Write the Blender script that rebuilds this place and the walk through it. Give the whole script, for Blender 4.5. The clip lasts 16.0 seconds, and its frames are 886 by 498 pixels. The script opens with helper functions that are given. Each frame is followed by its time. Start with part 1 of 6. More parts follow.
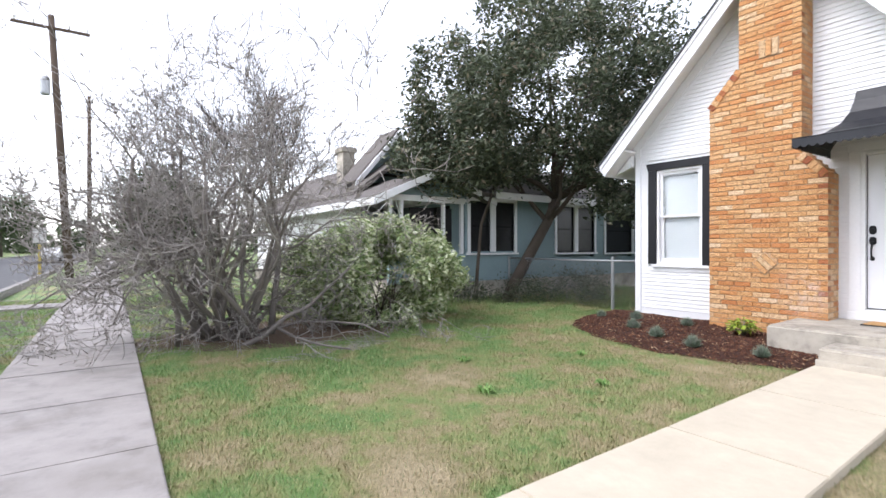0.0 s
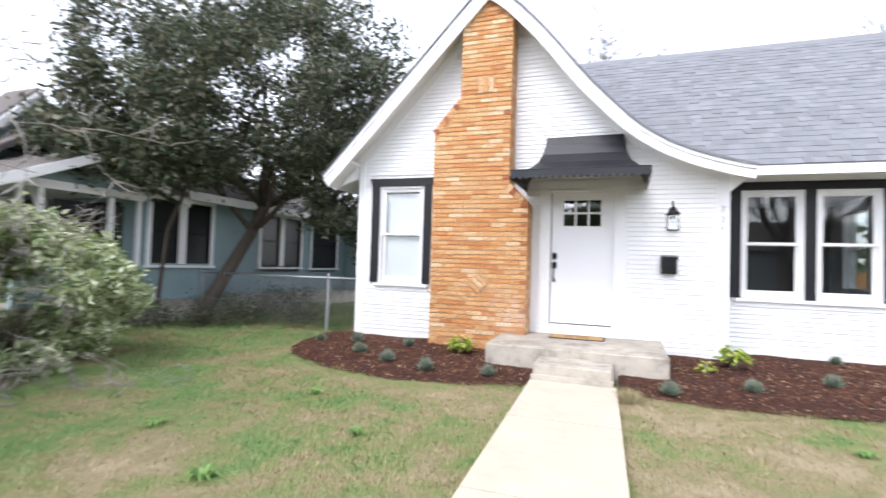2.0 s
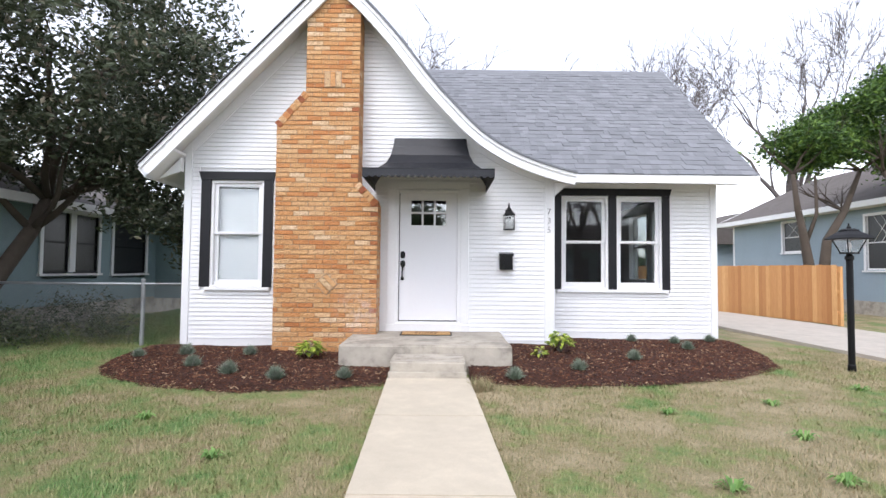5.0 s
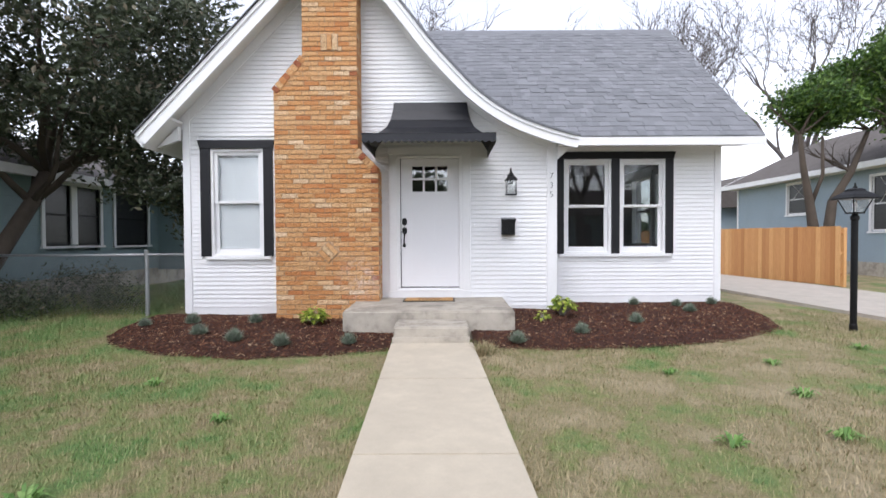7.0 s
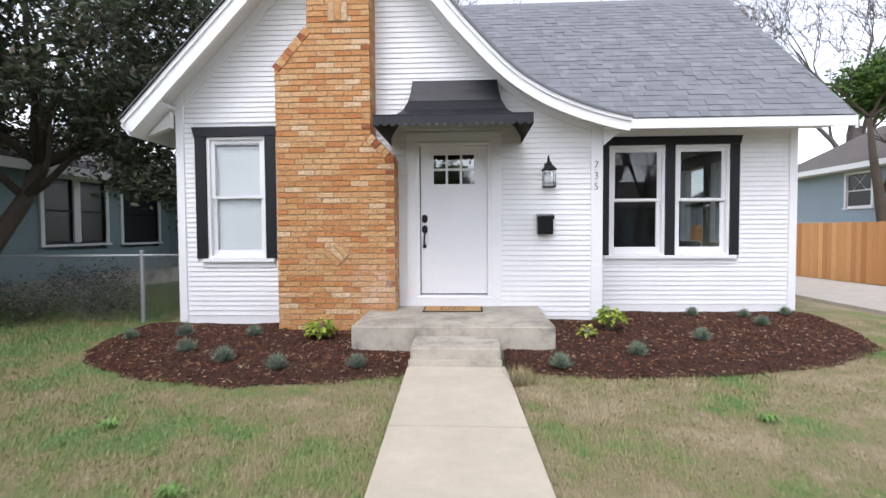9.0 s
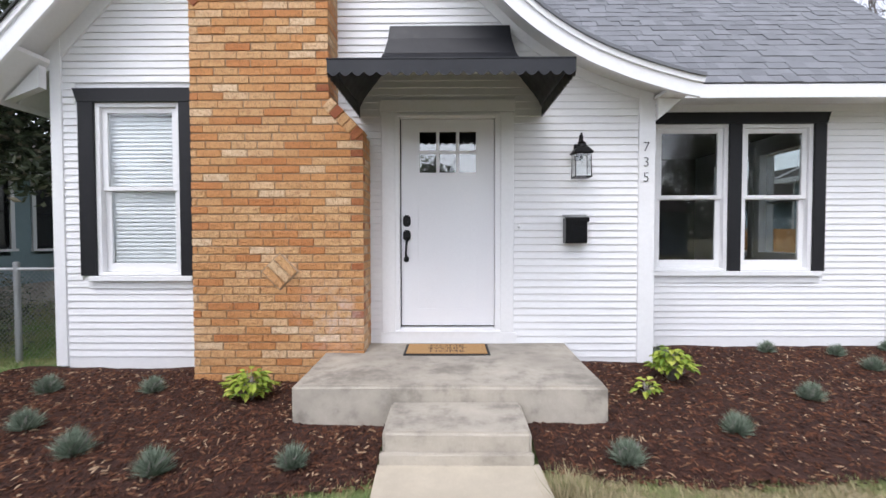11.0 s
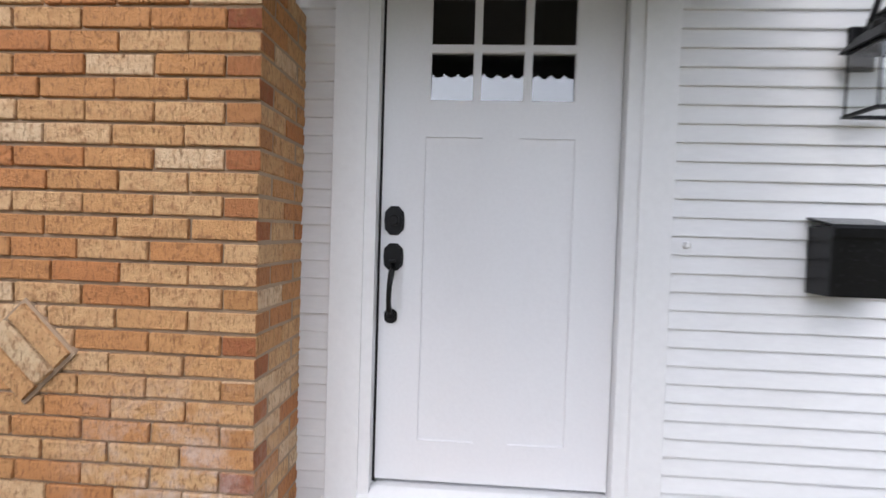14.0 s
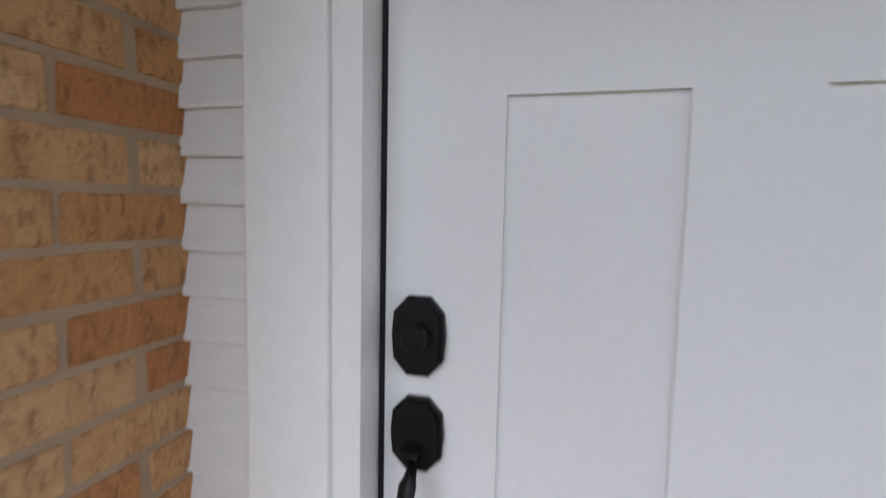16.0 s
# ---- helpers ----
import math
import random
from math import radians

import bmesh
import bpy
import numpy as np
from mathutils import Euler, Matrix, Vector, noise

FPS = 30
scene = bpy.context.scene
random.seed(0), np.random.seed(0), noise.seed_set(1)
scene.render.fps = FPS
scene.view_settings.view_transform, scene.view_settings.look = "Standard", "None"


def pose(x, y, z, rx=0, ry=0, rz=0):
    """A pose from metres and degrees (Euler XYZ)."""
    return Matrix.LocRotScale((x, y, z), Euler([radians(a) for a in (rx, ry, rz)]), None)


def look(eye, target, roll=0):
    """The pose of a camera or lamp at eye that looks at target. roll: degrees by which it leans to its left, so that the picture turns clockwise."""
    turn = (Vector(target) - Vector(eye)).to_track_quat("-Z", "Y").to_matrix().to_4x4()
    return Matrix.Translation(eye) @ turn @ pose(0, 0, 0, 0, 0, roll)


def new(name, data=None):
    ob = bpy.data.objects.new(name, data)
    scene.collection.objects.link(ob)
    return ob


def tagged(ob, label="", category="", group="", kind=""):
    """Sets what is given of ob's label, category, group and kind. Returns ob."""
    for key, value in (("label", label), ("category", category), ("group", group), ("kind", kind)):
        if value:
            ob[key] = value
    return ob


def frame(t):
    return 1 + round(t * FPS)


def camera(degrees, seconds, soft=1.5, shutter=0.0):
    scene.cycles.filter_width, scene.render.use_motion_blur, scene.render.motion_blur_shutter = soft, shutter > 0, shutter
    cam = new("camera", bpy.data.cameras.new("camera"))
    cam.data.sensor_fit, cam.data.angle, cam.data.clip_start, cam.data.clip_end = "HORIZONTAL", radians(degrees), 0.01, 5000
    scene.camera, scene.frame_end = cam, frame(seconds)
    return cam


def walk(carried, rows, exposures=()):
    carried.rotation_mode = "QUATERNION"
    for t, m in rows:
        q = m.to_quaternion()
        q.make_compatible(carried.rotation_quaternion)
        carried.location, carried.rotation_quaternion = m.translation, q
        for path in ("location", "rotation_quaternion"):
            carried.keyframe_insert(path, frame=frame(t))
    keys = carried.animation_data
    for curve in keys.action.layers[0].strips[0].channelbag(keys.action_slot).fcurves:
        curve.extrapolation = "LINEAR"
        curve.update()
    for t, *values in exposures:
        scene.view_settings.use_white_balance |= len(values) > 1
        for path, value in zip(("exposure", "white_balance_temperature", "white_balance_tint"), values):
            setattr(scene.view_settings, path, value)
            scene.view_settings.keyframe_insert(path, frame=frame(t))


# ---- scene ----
cam = camera(83.7, 16.0, shutter=0.5)
PATH = [
    (0, (0.492, -0.002, 1.445), (-1.145, 1.147, 1.434), -0.1),
    (0.5, (0.096, 0.104, 1.484), (-1.499, 1.309, 1.415), 2.3),
    (1, (-0.249, 0.229, 1.431), (-1.569, 1.73, 1.365), 0.1),
    (1.5, (-0.448, 0.385, 1.434), (-1.46, 2.11, 1.47), 1.9),
    (2, (-0.626, 0.506, 1.462), (-1.3, 2.388, 1.525), 1.8),
    (2.5, (-0.832, 0.532, 1.437), (-1.165, 2.504, 1.482), 0.7),
    (3, (-0.956, 0.54, 1.414), (-1.066, 2.537, 1.458), 0.4),
    (3.5, (-0.985, 0.532, 1.427), (-1.003, 2.532, 1.453), 0.6),
    (4, (-0.985, 0.518, 1.423), (-0.979, 2.517, 1.505), 0.6),
    (6.5, (-0.966, 0.525, 1.421), (-0.97, 2.523, 1.504), 0.2),
    (7, (-0.973, 0.542, 1.394), (-0.976, 2.542, 1.348), -0.3),
    (7.5, (-0.997, 0.582, 1.422), (-1.014, 2.58, 1.34), -0.2),
    (8, (-0.992, 0.788, 1.447), (-1.077, 2.784, 1.357), -0.9),
    (10.5, (-1.115, 3.061, 1.522), (-1.196, 5.059, 1.476), 0.5),
    (11, (-1.177, 3.515, 1.526), (-1.201, 5.514, 1.463), -0.1),
    (11.5, (-1.18, 4.035, 1.56), (-1.276, 6.032, 1.525), 0.9),
    (12, (-1.259, 4.577, 1.62), (-1.25, 6.577, 1.605), -0.1),
    (12.5, (-1.278, 5.112, 1.6), (-1.265, 7.112, 1.579), 0.1),
    (13, (-1.248, 5.621, 1.594), (-1.311, 7.617, 1.495), 1.7),
    (13.5, (-1.285, 6.07, 1.602), (-1.284, 8.067, 1.495), 1.3),
    (14, (-1.272, 6.462, 1.604), (-1.401, 8.457, 1.542), 1.8),
    (14.5, (-1.31, 6.803, 1.631), (-1.524, 8.786, 1.485), 1.2),
    (15, (-1.389, 7.105, 1.7), (-1.567, 9.087, 1.506), 0.3),
    (15.5, (-1.371, 7.466, 1.751), (-1.708, 9.427, 1.557), 0.7),
    (16, (-1.376, 7.741, 1.836), (-1.913, 9.659, 1.655), 1.2),
]
EXPOSURES = [(0, 1.72, 6260, 15), (0.5, 1.98, 6260, 15), (1, 2.05, 6260, 15), (2, 1.87, 6260, 15), (3, 1.57, 6260, 15), (4, 1.5, 6260, 15), (6.5, 1.3, 6260, 15), (7, 1.22, 6260, 15), (8, 1.27, 6260, 15), (10.5, 1.26, 6260, 15), (11, 1.23, 6260, 15), (12, 1.27, 6260, 15), (12.5, 1.22, 6260, 15), (13, 1.15, 6260, 15), (14, 1.16, 6260, 15), (15, 1.21, 6260, 15), (16, 1.13, 6260, 15)]
walk(cam, [(t, look(eye, target, roll)) for t, eye, target, roll in PATH], EXPOSURES)


# ---- world, sun, exposure ----
SKY = bpy.data.worlds.new("overcast_sky")
scene.world = SKY
SKY.use_nodes = True
wt = SKY.node_tree
wt.nodes.clear()
wsky = wt.nodes.new("ShaderNodeTexSky")
wsky.sky_type = "NISHITA"
wsky.sun_disc = False
wsky.sun_elevation = radians(52)
wsky.sun_rotation = radians(200)
wsky.air_density = 1.0
wsky.dust_density = 1.0
whs = wt.nodes.new("ShaderNodeHueSaturation")
whs.inputs["Saturation"].default_value = 0.3
wbg = wt.nodes.new("ShaderNodeBackground")
wbg.inputs["Strength"].default_value = 0.15
wout = wt.nodes.new("ShaderNodeOutputWorld")
wt.links.new(wsky.outputs[0], whs.inputs["Color"])
wt.links.new(whs.outputs[0], wbg.inputs[0])
wt.links.new(wbg.outputs[0], wout.inputs[0])

sun_data = bpy.data.lights.new("sun", "SUN")
sun_data.energy = 0.6
sun_data.angle = radians(30)
sun_data.color = (1.0, 0.985, 0.96)
sun = new("sun", sun_data)
sun.matrix_world = look((-8, -20, 30), (0, 0, 0))


# ---- materials ----
def ramp_of(nt, stops, fac):
    r = nt.nodes.new("ShaderNodeValToRGB")
    els = r.color_ramp.elements
    while len(els) < len(stops):
        els.new(0.5)
    for e, (p, c) in zip(els, stops):
        e.position, e.color = p, (*c, 1)
    nt.links.new(fac, r.inputs[0])
    return r.outputs[0]


def mixc(nt, fac, a, b, mode="MIX"):
    m = nt.nodes.new("ShaderNodeMix")
    m.data_type, m.blend_type = "RGBA", mode
    for sock, v in ((0, fac), (6, a), (7, b)):
        if hasattr(v, "is_linked"):
            nt.links.new(v, m.inputs[sock])
        else:
            m.inputs[sock].default_value = v if sock == 0 else (*v, 1)
    return m.outputs[2]


def noise_of(nt, vec, scale, detail=4.0, rough=0.6, stretch=None):
    if stretch:
        mp = nt.nodes.new("ShaderNodeMapping")
        mp.inputs["Scale"].default_value = stretch
        nt.links.new(vec, mp.inputs["Vector"])
        vec = mp.outputs[0]
    n = nt.nodes.new("ShaderNodeTexNoise")
    n.inputs["Scale"].default_value = scale
    n.inputs["Detail"].default_value = detail
    n.inputs["Roughness"].default_value = rough
    nt.links.new(vec, n.inputs["Vector"])
    return n.outputs[0]


def span(nt, v, lo, hi, a=0.0, b=1.0):
    m = nt.nodes.new("ShaderNodeMapRange")
    for k, x in zip(range(1, 5), (lo, hi, a, b)):
        m.inputs[k].default_value = x
    nt.links.new(v, m.inputs[0])
    return m.outputs[0]


class Mat:
    """A principled material with handles for its nodes."""

    def __init__(self, name, color=(0.8, 0.8, 0.8), rough=0.6, metal=0.0, spec=0.5):
        self.m = bpy.data.materials.new(name)
        self.m.use_nodes = True
        self.nt = self.m.node_tree
        self.b = self.nt.nodes["Principled BSDF"]
        self.b.inputs["Base Color"].default_value = (*color, 1)
        self.b.inputs["Roughness"].default_value = rough
        self.b.inputs["Metallic"].default_value = metal
        self.b.inputs["Specular IOR Level"].default_value = spec
        self.color = color
        geo = self.nt.nodes.new("ShaderNodeNewGeometry")
        self.pos, self.island = geo.outputs["Position"], geo.outputs["Random Per Island"]
        self.rand = self.nt.nodes.new("ShaderNodeObjectInfo").outputs["Random"]
        self.obj = self.nt.nodes.new("ShaderNodeTexCoord").outputs["Object"]

    def base(self, sock):
        self.nt.links.new(sock, self.b.inputs["Base Color"])
        return self

    def roughness(self, sock):
        self.nt.links.new(sock, self.b.inputs["Roughness"])
        return self

    def bump(self, sock, strength=0.3, dist=0.01):
        bp = self.nt.nodes.new("ShaderNodeBump")
        bp.inputs["Strength"].default_value, bp.inputs["Distance"].default_value = strength, dist
        self.nt.links.new(sock, bp.inputs["Height"])
        self.nt.links.new(bp.outputs[0], self.b.inputs["Normal"])
        return self


def worn(name, color, rough=0.6, dirt=(0.4, 0.36, 0.3), amount=0.25, grain=60, big=1.2, bump=0.15, dist=0.004, metal=0.0, spec=0.5, stretch=None):
    k = Mat(name, color, rough, metal, spec)
    fine = noise_of(k.nt, k.pos, grain, 5, 0.65, stretch)
    wide = noise_of(k.nt, k.pos, big, 6, 0.6)
    stain = span(k.nt, wide, 0.45, 0.75, 0.0, amount)
    c = mixc(k.nt, stain, color, tuple(a * b for a, b in zip(color, dirt)))
    light = span(k.nt, fine, 0.3, 0.7, 0.0, amount * 0.7)
    c = mixc(k.nt, light, c, tuple(min(1, a * 0.75) for a in color))
    k.base(c).roughness(span(k.nt, fine, 0.2, 0.8, max(0.03, rough - 0.1), min(1, rough + 0.12))).bump(fine, bump, dist)
    return k.m


M = {}
M["paint"] = worn("white_exterior_paint", (0.765, 0.765, 0.765), 0.5, (0.86, 0.84, 0.8), 0.35, 45, 2.0, 0.12, 0.003, stretch=(0.4, 1, 1.6))
M["trim"] = worn("white_gloss_trim_paint", (0.785, 0.785, 0.785), 0.38, (0.9, 0.89, 0.86), 0.3, 30, 2.5, 0.08, 0.002)
M["door"] = worn("white_door_paint", (0.765, 0.765, 0.778), 0.33, (0.93, 0.92, 0.91), 0.25, 70, 1.7, 0.05, 0.001)
M["black"] = worn("black_trim_paint", (0.010, 0.010, 0.012), 0.5, (1.6, 1.5, 1.4), 0.4, 40, 3.0, 0.12, 0.002, spec=0.3)
M["iron"] = worn("black_iron", (0.005, 0.005, 0.0055), 0.42, (1.8, 1.7, 1.6), 0.4, 90, 8.0, 0.2, 0.001, spec=0.25)
M["awning"] = worn("black_painted_sheet_metal", (0.015, 0.016, 0.0195), 0.42, (1.7, 1.6, 1.5), 0.6, 14, 2.0, 0.05, 0.003, spec=0.32)
M["glossblack"] = worn("black_enamel", (0.0035, 0.0035, 0.004), 0.22, (1.8, 1.7, 1.6), 0.3, 60, 6.0, 0.05, 0.001, spec=0.3)
M["mortar"] = worn("tan_mortar", (0.40, 0.285, 0.185), 0.95, (0.6, 0.55, 0.5), 0.5, 120, 6.0, 0.5, 0.004)
M["soffit"] = worn("soffit_paint", (0.76, 0.755, 0.74), 0.6, (0.85, 0.82, 0.75), 0.3, 30, 2.0, 0.1, 0.002)
M["galv"] = worn("galvanised_steel", (0.45, 0.46, 0.47), 0.5, (0.6, 0.55, 0.5), 0.5, 60, 5.0, 0.15, 0.001, metal=0.7)
M["teal"] = worn("pale_teal_siding", (0.235, 0.325, 0.34), 0.65, (0.7, 0.68, 0.62), 0.5, 30, 1.0, 0.15, 0.004)
M["skyblue"] = worn("pale_blue_siding", (0.30, 0.375, 0.425), 0.65, (0.8, 0.78, 0.72), 0.4, 30, 1.0, 0.12, 0.004)
M["oldroof"] = worn("weathered_roof", (0.13, 0.115, 0.105), 0.95, (0.55, 0.5, 0.45), 0.6, 40, 2.0, 0.6, 0.01)
M["bark"] = worn("grey_brown_bark", (0.085, 0.066, 0.05), 0.95, (0.5, 0.48, 0.45), 0.6, 22, 3.0, 0.9, 0.012, stretch=(1, 1, 0.25))
M["twig"] = worn("pale_dry_twigs", (0.34, 0.31, 0.285), 0.9, (0.45, 0.42, 0.4), 0.7, 18, 1.3, 0.3, 0.003)
M["stem"] = worn("grey_shrub_bark", (0.22, 0.195, 0.175), 0.95, (0.45, 0.42, 0.4), 0.7, 30, 2.5, 0.6, 0.006)
M["fartwig"] = worn("dull_grey_twigs", (0.105, 0.09, 0.082), 0.9, (0.6, 0.58, 0.55), 0.5, 10, 0.6, 0.2, 0.003)
M["pole"] = worn("creosoted_pole_wood", (0.10, 0.07, 0.05), 0.9, (0.5, 0.48, 0.45), 0.5, 20, 2.0, 0.4, 0.006, stretch=(1, 1, 0.15))
M["blind"] = worn("white_vinyl", (0.85, 0.85, 0.86), 0.5, (0.9, 0.9, 0.9), 0.2, 40, 3.0, 0.05, 0.001)
# Room dimness is mixed into the plaster and floor colours themselves.
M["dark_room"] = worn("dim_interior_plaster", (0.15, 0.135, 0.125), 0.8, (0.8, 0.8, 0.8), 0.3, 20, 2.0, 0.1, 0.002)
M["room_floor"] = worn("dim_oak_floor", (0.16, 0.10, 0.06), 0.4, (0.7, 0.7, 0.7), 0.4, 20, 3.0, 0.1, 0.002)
M["asphalt"] = worn("asphalt", (0.085, 0.085, 0.088), 0.92, (0.7, 0.7, 0.7), 0.5, 70, 0.5, 0.5, 0.006)
M["rubber"] = worn("black_rubber", (0.015, 0.014, 0.013), 0.8, (1.4, 1.4, 1.4), 0.4, 60, 6.0, 0.3, 0.002)
M["carwhite"] = worn("white_car_paint", (0.7, 0.7, 0.7), 0.25, (0.9, 0.9, 0.9), 0.2, 40, 2.0, 0.02, 0.001)
M["cardark"] = worn("dark_car_paint", (0.03, 0.035, 0.05), 0.25, (1.3, 1.3, 1.3), 0.2, 40, 2.0, 0.02, 0.001)
M["yellow"] = worn("faded_yellow_paint", (0.55, 0.42, 0.08), 0.6, (0.7, 0.7, 0.7), 0.4, 30, 3.0, 0.1, 0.002)
M["sign"] = worn("sign_face", (0.6, 0.58, 0.55), 0.5, (0.8, 0.8, 0.8), 0.3, 30, 2.0, 0.05, 0.001)


def concrete(name, color, stain, joint_dirt=0.5, low=0.62):
    k = Mat(name, color, 0.85)
    fine = noise_of(k.nt, k.pos, 140, 4, 0.7)
    mid = noise_of(k.nt, k.pos, 3.5, 8, 0.68)
    wide = noise_of(k.nt, k.pos, 0.8, 5, 0.6)
    lo, hi = (0.36, 0.66) if low < 0.6 else (0.25, 0.78)
    c = ramp_of(k.nt, [(lo, tuple(x * low for x in color)), (0.5, color), (hi, tuple(min(1, x * 1.18) for x in color))], mid)
    c = mixc(k.nt, span(k.nt, wide, 0.5, 0.72, 0.0, joint_dirt), c, stain)
    c = mixc(k.nt, span(k.nt, fine, 0.35, 0.75, 0.0, 0.25), c, tuple(x * 0.6 for x in color))
    return k.base(c).bump(fine, 0.25, 0.003).m


M["stoop"] = concrete("old_grey_concrete", (0.42, 0.38, 0.315), (0.20, 0.18, 0.15), 0.7, 0.58)
M["walk"] = concrete("new_beige_concrete", (0.505, 0.445, 0.345), (0.455, 0.40, 0.305), 0.3, 0.88)
M["slab"] = concrete("weathered_sidewalk_concrete", (0.31, 0.285, 0.27), (0.18, 0.16, 0.14), 0.65)
M["drive"] = concrete("pale_driveway_concrete", (0.46, 0.415, 0.355), (0.40, 0.36, 0.31), 0.3, 0.85)


def both(k):
    """A number for each piece, by its object and by its island."""
    add = k.nt.nodes.new("ShaderNodeMath")
    k.nt.links.new(k.rand, add.inputs[0])
    k.nt.links.new(k.island, add.inputs[1])
    fr = k.nt.nodes.new("ShaderNodeMath")
    fr.operation = "FRACT"
    k.nt.links.new(add.outputs[0], fr.inputs[0])
    return fr.outputs[0]


def brick_mat(name, stops):
    """Wire-cut clay: a body colour for each brick, upright drag marks, pits and a salt bloom low on the corner."""
    k = Mat(name, (0.5, 0.3, 0.15), 0.88)
    c = ramp_of(k.nt, stops, both(k))
    blotch = noise_of(k.nt, k.pos, 22, 5, 0.65)
    drag = noise_of(k.nt, k.pos, 85, 4, 0.65, (1, 1, 0.4))
    pits = noise_of(k.nt, k.pos, 150, 4, 0.65)
    c = mixc(k.nt, span(k.nt, blotch, 0.44, 0.68, 0.0, 0.5), c, (0.43, 0.185, 0.065))
    c = mixc(k.nt, span(k.nt, drag, 0.52, 0.64, 0.0, 0.62), c, (0.24, 0.10, 0.038))
    c = mixc(k.nt, span(k.nt, pits, 0.60, 0.72, 0.0, 0.5), c, (0.12, 0.065, 0.035))
    away = k.nt.nodes.new("ShaderNodeVectorMath")
    away.operation = "DISTANCE"
    k.nt.links.new(k.pos, away.inputs[0])
    away.inputs[1].default_value = (-2.22, 7.95, 0.80)
    near = span(k.nt, away.outputs["Value"], 0.10, 0.42, 0.55, 0.0)
    salt = k.nt.nodes.new("ShaderNodeMath")
    salt.operation = "MULTIPLY"
    k.nt.links.new(near, salt.inputs[0])
    k.nt.links.new(span(k.nt, noise_of(k.nt, k.pos, 9, 5, 0.7), 0.42, 0.62), salt.inputs[1])
    c = mixc(k.nt, salt.outputs[0], c, (0.66, 0.57, 0.52))
    h = mixc(k.nt, 0.4, mixc(k.nt, 0.35, drag, pits), blotch)
    return k.base(c).bump(h, 1.0, 0.032).m


M["brick"] = brick_mat("wirecut_tan_brick", [(0.0, (0.50, 0.19, 0.062)), (0.10, (0.56, 0.25, 0.088)), (0.32, (0.595, 0.31, 0.122)), (0.60, (0.63, 0.365, 0.163)), (0.86, (0.65, 0.40, 0.195)), (0.92, (0.70, 0.48, 0.275)), (1.0, (0.74, 0.56, 0.36))])
M["palebrick"] = brick_mat("cream_brick", [(0.0, (0.60, 0.42, 0.235)), (1.0, (0.68, 0.50, 0.30))])
M["redbrick"] = brick_mat("reddish_header_brick", [(0.0, (0.26, 0.07, 0.03)), (0.5, (0.40, 0.14, 0.05)), (1.0, (0.52, 0.26, 0.095))])


def shingle_mat():
    k = Mat("grey_asphalt_shingle", (0.17, 0.18, 0.195), 0.95)
    c = ramp_of(k.nt, [(0.0, (0.165, 0.170, 0.182)), (0.35, (0.188, 0.194, 0.206)), (0.75, (0.205, 0.211, 0.224)), (1.0, (0.232, 0.238, 0.252))], both(k))
    g = noise_of(k.nt, k.pos, 160, 3, 0.7)
    c = mixc(k.nt, span(k.nt, g, 0.4, 0.7, 0.0, 0.4), c, (0.085, 0.09, 0.10))
    c = mixc(k.nt, span(k.nt, noise_of(k.nt, k.pos, 1.1, 5), 0.5, 0.75, 0.0, 0.3), c, (0.24, 0.25, 0.26))
    return k.base(c).bump(g, 0.5, 0.004).m


M["shingle"] = shingle_mat()


def wood_fence_mat():
    k = Mat("fresh_cedar", (0.55, 0.27, 0.09), 0.75)
    c = ramp_of(k.nt, [(0.0, (0.40, 0.175, 0.058)), (0.5, (0.52, 0.255, 0.092)), (1.0, (0.64, 0.36, 0.145))], k.rand)
    g = noise_of(k.nt, k.pos, 18, 5, 0.65, (4, 4, 0.25))
    c = mixc(k.nt, span(k.nt, g, 0.45, 0.7, 0.0, 0.5), c, (0.33, 0.13, 0.04))
    return k.base(c).bump(g, 0.3, 0.004).m


M["cedar"] = wood_fence_mat()


def grass_colors(k):
    patch = noise_of(k.nt, k.pos, 1.15, 7, 0.68)
    fine = noise_of(k.nt, k.pos, 7, 5, 0.7)
    sep = k.nt.nodes.new("ShaderNodeSeparateXYZ")
    k.nt.links.new(k.pos, sep.inputs[0])
    side = span(k.nt, sep.outputs[0], -6.5, 0.0, -0.30, -0.135)
    add = k.nt.nodes.new("ShaderNodeMath")
    add.operation = "MULTIPLY_ADD"
    add.inputs[1].default_value = 1.45
    k.nt.links.new(patch, add.inputs[0])
    k.nt.links.new(side, add.inputs[2])
    mix = k.nt.nodes.new("ShaderNodeMath")
    mix.operation = "MULTIPLY_ADD"
    k.nt.links.new(fine, mix.inputs[0])
    mix.inputs[1].default_value = 0.25
    k.nt.links.new(add.outputs[0], mix.inputs[2])
    return mix.outputs[0]


def grass_mat(name, blades):
    k = Mat(name, (0.1, 0.16, 0.04), 0.7, spec=0.25)
    f = grass_colors(k)
    green = (0.15, 0.275, 0.08) if blades else (0.135, 0.23, 0.07)
    c = ramp_of(k.nt, [(0.50, green), (0.62, (0.235, 0.265, 0.10)), (0.71, (0.30, 0.255, 0.135)), (0.85, (0.41, 0.335, 0.21))], f)
    if blades:
        c = mixc(k.nt, span(k.nt, k.island, 0.4, 1.0, 0.0, 0.6), c, (0.43, 0.35, 0.215))
        c = mixc(k.nt, span(k.nt, k.island, 0.0, 0.35, 0.7, 0.0), c, (0.06, 0.12, 0.03))
    else:
        g = noise_of(k.nt, k.pos, 55, 5, 0.7)
        c = mixc(k.nt, span(k.nt, g, 0.4, 0.7, 0.0, 0.45), c, (0.09, 0.085, 0.04))
        k.bump(g, 0.8, 0.03)
    return k.base(c).m


